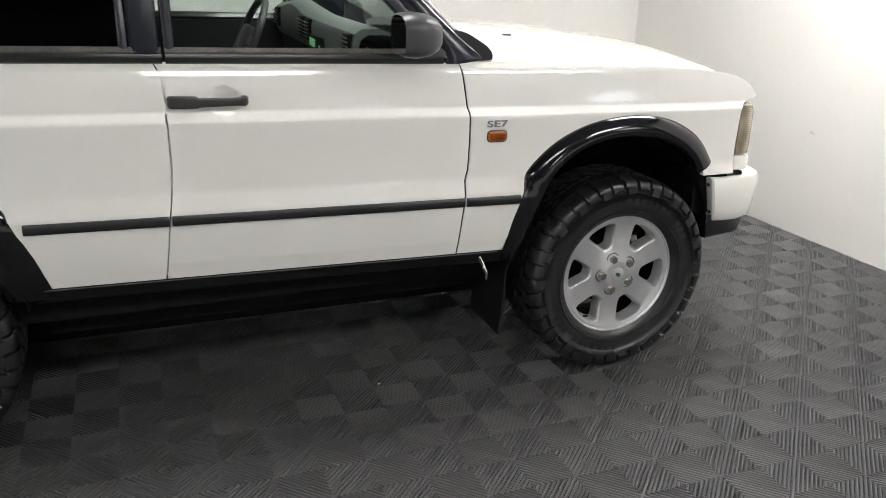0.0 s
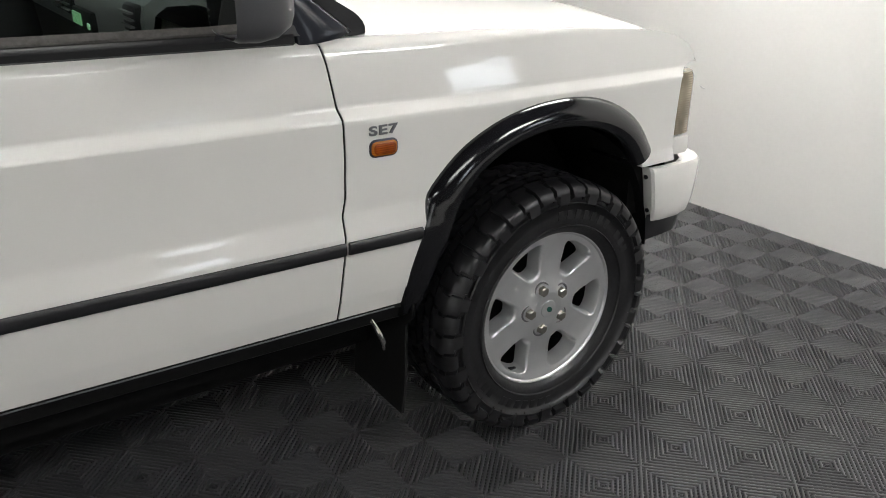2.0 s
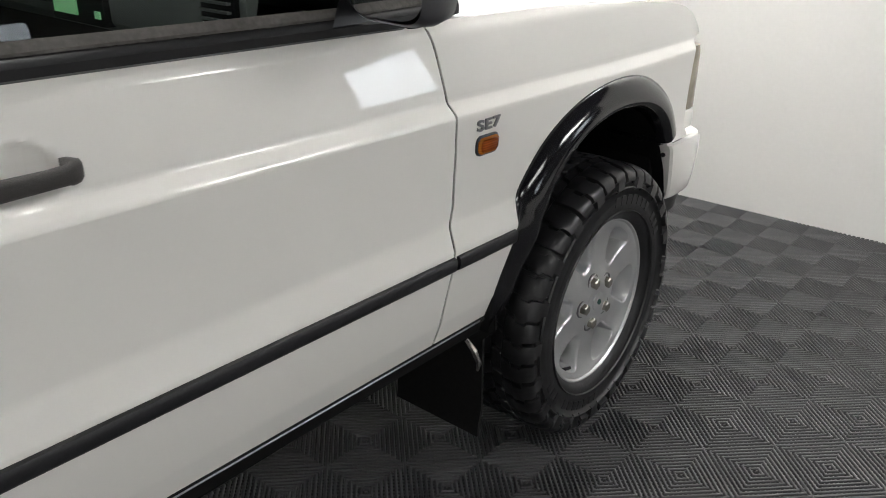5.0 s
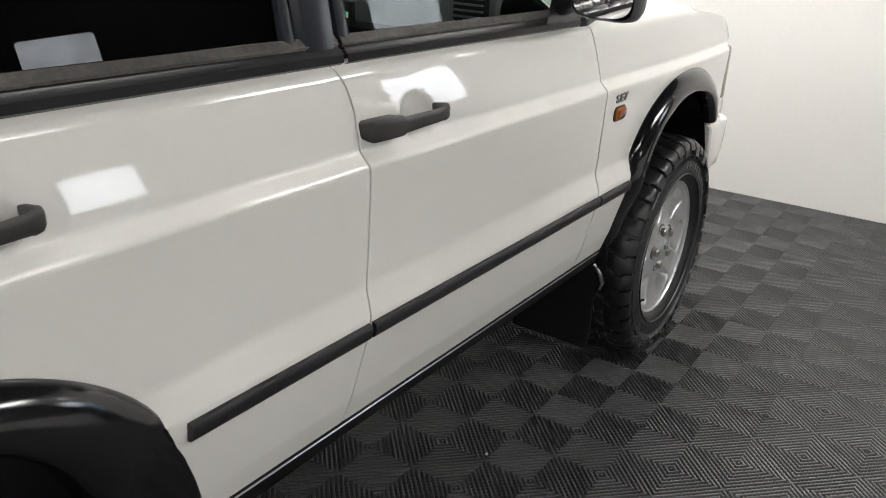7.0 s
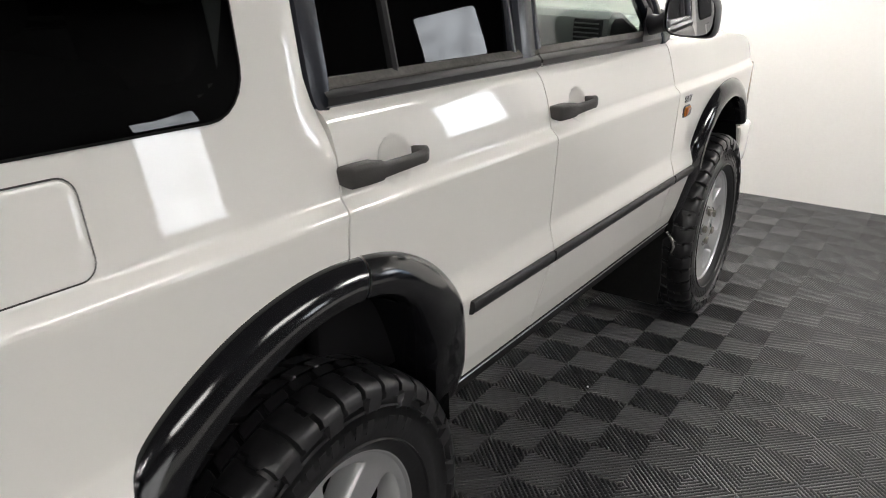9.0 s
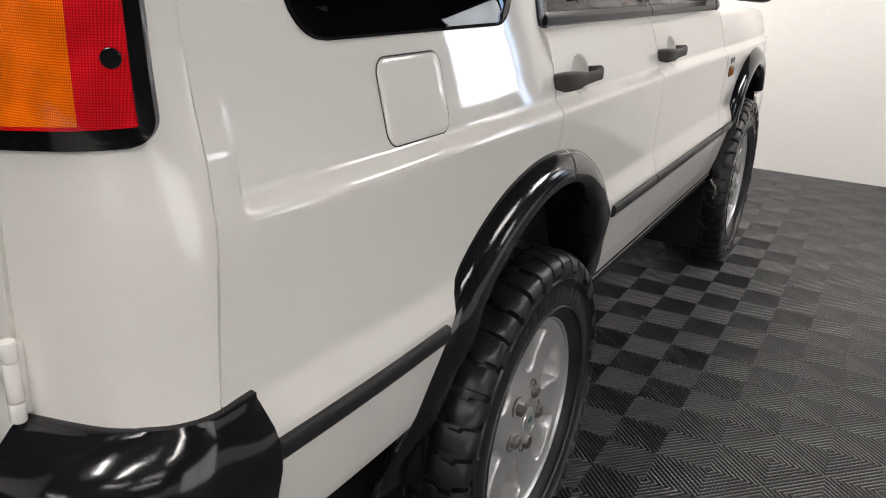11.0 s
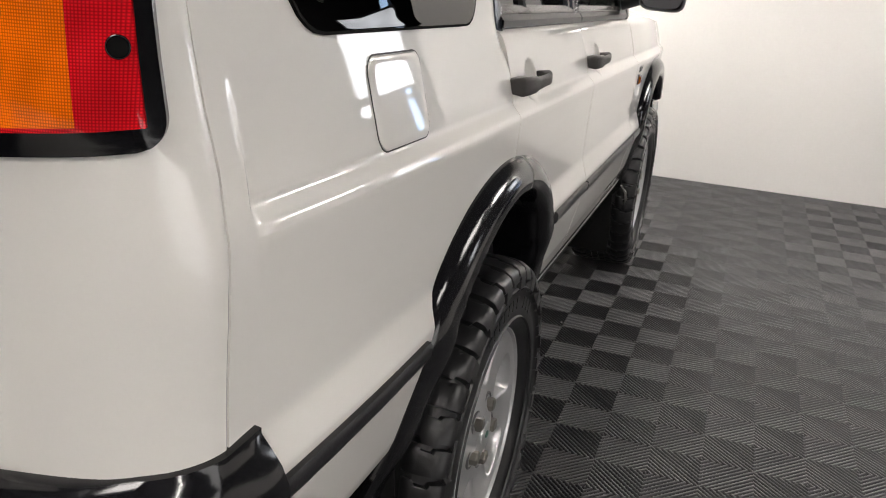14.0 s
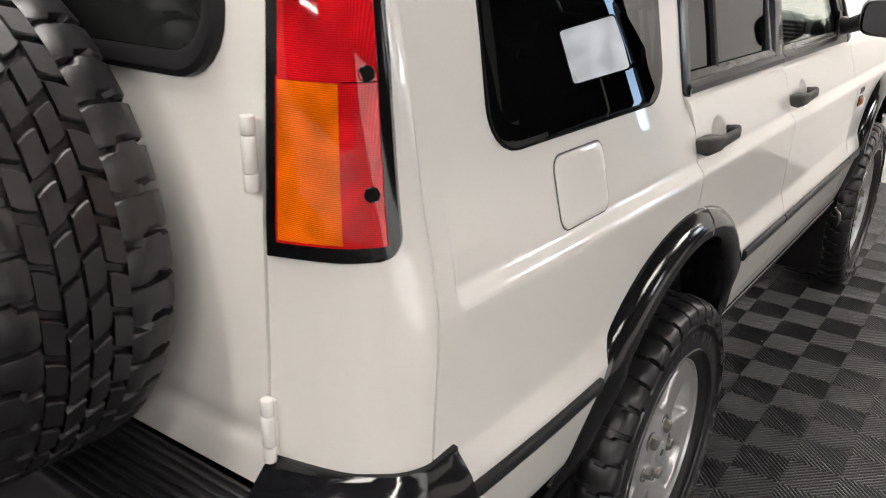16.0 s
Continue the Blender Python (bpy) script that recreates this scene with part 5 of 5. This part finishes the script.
# unseen pale strip, added to bounce light onto the lower doors
structure("wall_dado", box(XMIN, YMIN, -0.02, 6.0, YMIN + 0.02, 0.92), WALL, "added pale lower wall that bounces light", "wall")
win = structure("window_1", box(x0, YMIN - 0.09, sill_z, x1, YMIN - 0.075, head_z), DAYLIGHT, "narrow window bright with blue daylight", "window")
for a0, a1, c0, c1 in ((x0, x0 + 0.03, sill_z, head_z), (x1 - 0.03, x1, sill_z, head_z), (x0 + 0.03, x1 - 0.03, sill_z, sill_z + 0.03), (x0 + 0.03, x1 - 0.03, head_z - 0.03, head_z), (x0 + 0.03, x1 - 0.03, 1.40, 1.46)):
    part("window_frame", box(a0, YMIN - 0.072, c0, a1, YMIN - 0.02, c1), CHARCOAL, win)


# two softbox lamps on tripod stands
def softbox_lamp():
    """Stands at its pole's foot; the white front looks along +x."""
    lamp = tagged(new("studio_lamp"), "black softbox with a glowing white front on a tripod stand", "studio lamp", "softbox lamps beside the car")
    part("pole", tube([(0, 0, 0.12), (0, 0, 0.80)], 0.013, 12), BLACK_SATIN, lamp)
    part("upper_pole", tube([(0, 0, 0.80), (0, 0, 1.60)], 0.009, 12), METAL_FIX, lamp)
    part("clamp", tube([(0, 0, 0.77), (0, 0, 0.78), (0, 0, 0.83), (0, 0, 0.84)], [0.016, 0.020, 0.020, 0.014], 12), BLACK_SATIN, lamp)
    part("knob", tube([(-0.018, 0, 0.805), (-0.045, 0, 0.805)], 0.010, 8), BLACK_SATIN, lamp)
    for k in range(3):
        a = radians(120 * k)
        leg = part("leg", tube([(0.012 * math.cos(a), 0.012 * math.sin(a), 0.42), (0.12 * math.cos(a), 0.12 * math.sin(a), 0.20), (0.235 * math.cos(a), 0.235 * math.sin(a), 0.012)], 0.007, 8), BLACK_SATIN, lamp)
        part("foot", tube([(0.225 * math.cos(a), 0.225 * math.sin(a), 0.028), (0.246 * math.cos(a), 0.246 * math.sin(a), 0.004)], [0.011, 0.009], 8), METAL_FIX, leg, "pale rubber foot")
    hw, z0, z1 = 0.225, 1.375, 1.84
    rings = []
    for x, k in ((0.0, 0.25), (0.02, 0.40), (0.10, 0.80), (0.15, 0.98), (0.172, 1.0), (0.172, 0.94)):
        zc = (z0 + z1) / 2
        rings.append([Vector((x, y * k, zc + (z - zc) * k)) for y, z in round_rect(-hw, z0, hw, z1, 0.03, 5)])
    part("softbox_shell", grid(rings, close_v=True), BLACK_SATIN, lamp, "black fabric shell")
    rows = []
    for z in steps(z0 + 0.012, z1 - 0.012, 0.05):
        rows.append([Vector((0.166 + 0.006 * math.cos(y * 6.6) * math.cos((z - 1.6075) * 5.6), y, z)) for y in steps(-hw + 0.012, hw - 0.012, 0.05)])
    part("diffuser", solid(grid(rows), Vector((-0.004, 0, 0))), SOFTBOX, lamp, "glowing white fabric front")
    part("lamp_head", tube([(-0.11, 0, 1.6075), (0.0, 0, 1.6075), (0.03, 0, 1.6075)], [0.05, 0.06, 0.05], 16), BLACK_SATIN, lamp)
    return lamp


first = softbox_lamp()
first.matrix_basis = pose(4.02, -2.92, -0.003, 0, 0, 150)
copy_thing(first, pose(2.56, -4.42, -0.003, 0, 0, 115))


# unseen low glowing panel, added to light the lower body side
door = structure("door_1", box(-3.7, YMIN + 0.03, 0.0, -0.9, YMIN + 0.05, 1.45), LOW_GLOW, "added glowing panel that lights the lower body side", "door")
for x0 in (-3.74, -2.32, -0.9):
    part("light_panel_rail", box(x0, YMIN + 0.022, 0.0, x0 + 0.04, YMIN + 0.075, 1.47), SLATE, door)
part("light_panel_rail", box(-3.70, YMIN + 0.022, 1.451, -0.905, YMIN + 0.075, 1.50), SLATE, door)


# slim tube lamps on the rear wall
def tube_lamp(y, z):
    lamp = tagged(new("tube_lamp"), "slim white tube lamp on the dark wall", "lamp", "tube lamps on the rear wall")
    lamp.location = (XMIN, y, z)
    part("lamp_body", box(0.0, -0.62, 0.02, 0.03, 0.62, 0.06, 0.006), METAL_FIX, lamp)
    part("tube", tube([(0.03, -0.60, 0.0), (0.03, 0.60, 0.0)], 0.016, 10), GLOW, lamp)
    return lamp


first = tube_lamp(-3.2, 1.75)
for y, z in ((-1.7, 2.25), (0.85, 1.35), (-3.4, 2.35)):
    copy_thing(first, Matrix.Translation((XMIN, y, z)))


# square lamp panels set in the ceiling
def lamp_panel(x, y, lx=0.60, ly=0.36, glow=None):
    lamp = tagged(new("ceiling_light"), "white framed lamp panel with a glowing diffuser", "lamp", "lamp panels in the ceiling")
    lamp.location = (x, y, TOP)
    b = bmesh.new()
    for x0, y0, x1, y1 in ((-lx, -ly, lx, -ly + 0.025), (-lx, ly - 0.025, lx, ly), (-lx, -ly + 0.025, -lx + 0.025, ly - 0.025), (lx - 0.025, -ly + 0.025, lx, ly - 0.025)):
        box(x0, y0, -0.03, x1, y1, 0.0, bm=b)
    part("frame", b, METAL_FIX, lamp)
    part("diffuser", box(-lx + 0.025, -ly + 0.025, -0.022, lx - 0.025, ly - 0.025, -0.004), glow or GLOW, lamp)
    return lamp


first = lamp_panel(3.75, -0.3)
for x, y in ((3.7, -3.4),):
    copy_thing(first, Matrix.Translation((x, y, TOP)))

lamp_panel(1.3, -0.3, glow=MID_GLOW)
first = lamp_panel(1.5, -3.5, glow=SIDE_GLOW)
for x, y in ((-0.9, -3.5), (6.5, -3.4), (-1.15, -0.3)):
    copy_thing(first, Matrix.Translation((x, y, TOP)))

# slim ceiling strips at the rear of the room
first = lamp_panel(-3.4, -2.9, 0.60, 0.085, STRIP_GLOW)
for x, y in ((-3.6, -0.3), (-4.1, -1.5)):
    copy_thing(first, Matrix.Translation((x, y, TOP)))

# nose of a second car parked past the end of the partition
parked = tagged(new("parked_car"), "dark navy parked car with a clear headlamp", "car")
parked.location = (4.92, -3.36, 0)
plan = [(0.30, 0.78), (0.14, 0.76), (0.05, 0.68), (0.01, 0.50), (0.0, 0.0), (0.01, -0.50), (0.05, -0.68), (0.14, -0.76), (0.30, -0.78), (1.5, -0.80)]
plan = [(1.5, 0.80)] + plan


def nose(levels, lift=0.0):
    """A skin round the nose through (height, set-back) levels."""
    return grid([[(x + d if x < 1.4 else x, y * (1 + lift), z) for x, y in plan] for z, d in levels])


part("sill_valance", nose([(0.0, 0.06), (0.06, 0.03), (0.16, 0.02), (0.20, 0.02)]), BLACK_SATIN, parked, "black lower valance")
part("front_bumper", nose([(0.20, 0.0), (0.24, -0.02), (0.36, -0.02), (0.41, 0.0), (0.42, 0.03)], 0.01), NAVY, parked)
part("front_panel", nose([(0.42, 0.03), (0.46, 0.04), (0.62, 0.06), (0.66, 0.10)]), NAVY, parked)
top = [[(0.12 + 0.30 * k * 3.6, y * 0.76, 0.655 + 0.20 * k ** 0.6) for y in steps(-1, 1, 0.2)] for k in steps(0, 1, 0.1)]
part("bonnet", solid(grid(top), Vector((0, 0, -0.02))), SLATE, parked)
for s in (-1, 1):
    b = grid([[(x + d, s * y, z) for x, y in ((0.30, 0.795), (0.13, 0.775), (0.035, 0.69), (0.0, 0.50), (-0.004, 0.36))] for z, d in ((0.43, 0.035), (0.45, 0.02), (0.56, 0.035), (0.60, 0.06))])
    part("headlamp", solid(b, Vector((0.03, 0, 0))), HEADLAMP, parked, "pale clear headlamp lens")
for x in (0.75,):
    for s in (-1, 1):
        t = lathe([(0.0, -0.02), (0.20, -0.02), (0.22, 0.0), (0.31, 0.0), (0.32, 0.03), (0.32, 0.17), (0.30, 0.19)], 32)
        moved(t, Matrix.Translation((x, s * 0.72, 0.318)) @ pose(0, 0, 0, 0, 0, 0 if s < 0 else 180))
        part("front_tyre", t, TYRE, parked)

# scuff on the partition wall
b = tube([(lean(0.26) - 0.0015, 0.275, 0.640), (lean(0.255) - 0.002, 0.258, 0.632), (lean(0.24) - 0.0015, 0.238, 0.628)], [0.002, 0.004, 0.0015], 6)
part("scuff_mark", b, SKIRT, bpy.data.objects["wall_front"], "small grey scuff on the paint")

# ---- floor: slab, then interlocking tiles of four ribbed squares each
structure("floor", box(XMIN, YMIN, -0.12, XMAX, WALL_Y, -0.0088), SLAB, "dark slab under ribbed garage tiles", "floor")
floor = bpy.data.objects["floor"]
CELL = 0.1524
OX, OY = 1.562, -0.742


def tile_rows():
    """Corners and faces of one tile: raised ribs along the diagonals over low cross bars, its corner at the origin."""
    vs, fs = [], []
    pitch = CELL / 8
    hb, hc = pitch * 0.355, pitch * 0.20
    rib = ((-hb, -0.0092), (-0.92 * hb, -0.0048), (-0.66 * hb, -0.0014), (-0.30 * hb, -0.0001), (0.30 * hb, -0.0001), (0.66 * hb, -0.0014), (0.92 * hb, -0.0048), (hb, -0.0092))
    bar = ((-hc, -0.0092), (-0.7 * hc, -0.0046), (0.7 * hc, -0.0046), (hc, -0.0092))
    for ci in range(2):
        for cj in range(2):
            u0, v0 = ci * CELL, cj * CELL
            flip = (ci + cj) % 2 == 1
            for section, shift, turned in ((rib, 0.0, flip), (bar, 0.5, not flip)):
                for k in range(17 if section is rib else 16):
                    c = -CELL + pitch * (k + shift)
                    k0 = len(vs)
                    for off, z in section:
                        cc = max(min(c + off, CELL), -CELL)
                        ua, ub = max(0, cc), min(CELL, CELL + cc)
                        for u, v in ((ua, ua - cc), (ub, ub - cc)):
                            vs.append((u0 + (CELL - u if turned else u), v0 + v, z))
                    for m in range(len(section) - 1):
                        q = (k0 + 2 * m, k0 + 2 * m + 1, k0 + 2 * m + 3, k0 + 2 * m + 2)
                        fs.append(q if turned else q[::-1])
    return vs, fs


TV, TF = tile_rows()
tile_mesh = bpy.data.meshes.new("floor_tile")
tile_mesh.from_pydata(TV, [], TF)
tile_mesh.materials.append(RIB)
tile_mesh.shade_smooth()
near, rest = [], []
T = 2 * CELL
for i in range(-18, 20):
    for j in range(-15, 10):
        x, y = OX + i * T, OY + j * T
        if x < -3.6 or x + T > 8.5 or y + T > WALL_Y or y < -5.2:
            continue
        if lean(y) - 0.02 < x + T and x < lean(y) + 0.18 and y + T > END_Y:
            if x >= lean(y):
                continue
        d = math.hypot((x - 1.4) / 1.35, y + 1.3)
        (near if -0.8 < x < 4.4 and -3.1 < y < 0.4 else rest).append((x, y, d))
near.sort(key=lambda q: q[2])
rest += near[300:]
for x, y, _ in near[:300]:
    t = part("floor_tile", tile_mesh, None, floor)
    t.location = (x, y, 0)
vs, fs = [], []
for x, y, _ in rest:
    k = len(vs)
    vs += [(a + x, c + y, z) for a, c, z in TV]
    fs += [tuple(q + k for q in f) for f in TF]
me = bpy.data.meshes.new("far_tiles")
me.from_pydata(vs, [], fs)
me.materials.append(RIB)
me.shade_smooth()
far = new("far_tiles", me)
far.parent = floor
tagged(far, kind="stuff")

# a crumb of white grit lying on the tiles
b = bmesh.new()
bmesh.ops.create_icosphere(b, subdivisions=2, radius=0.005, matrix=Matrix.Translation((1.588, -0.733, 0.003)) @ Matrix.Diagonal((1.3, 0.8, 0.6, 1)))
rng = random.Random(3)
for v in b.verts:
    v.co += Vector((rng.uniform(-1, 1), rng.uniform(-1, 1), rng.uniform(-0.4, 0.4))) * 0.0012
tagged(new("grit", mesh_of("grit", b, METAL_FIX)), "small white crumb of grit on the tiles", "grit")
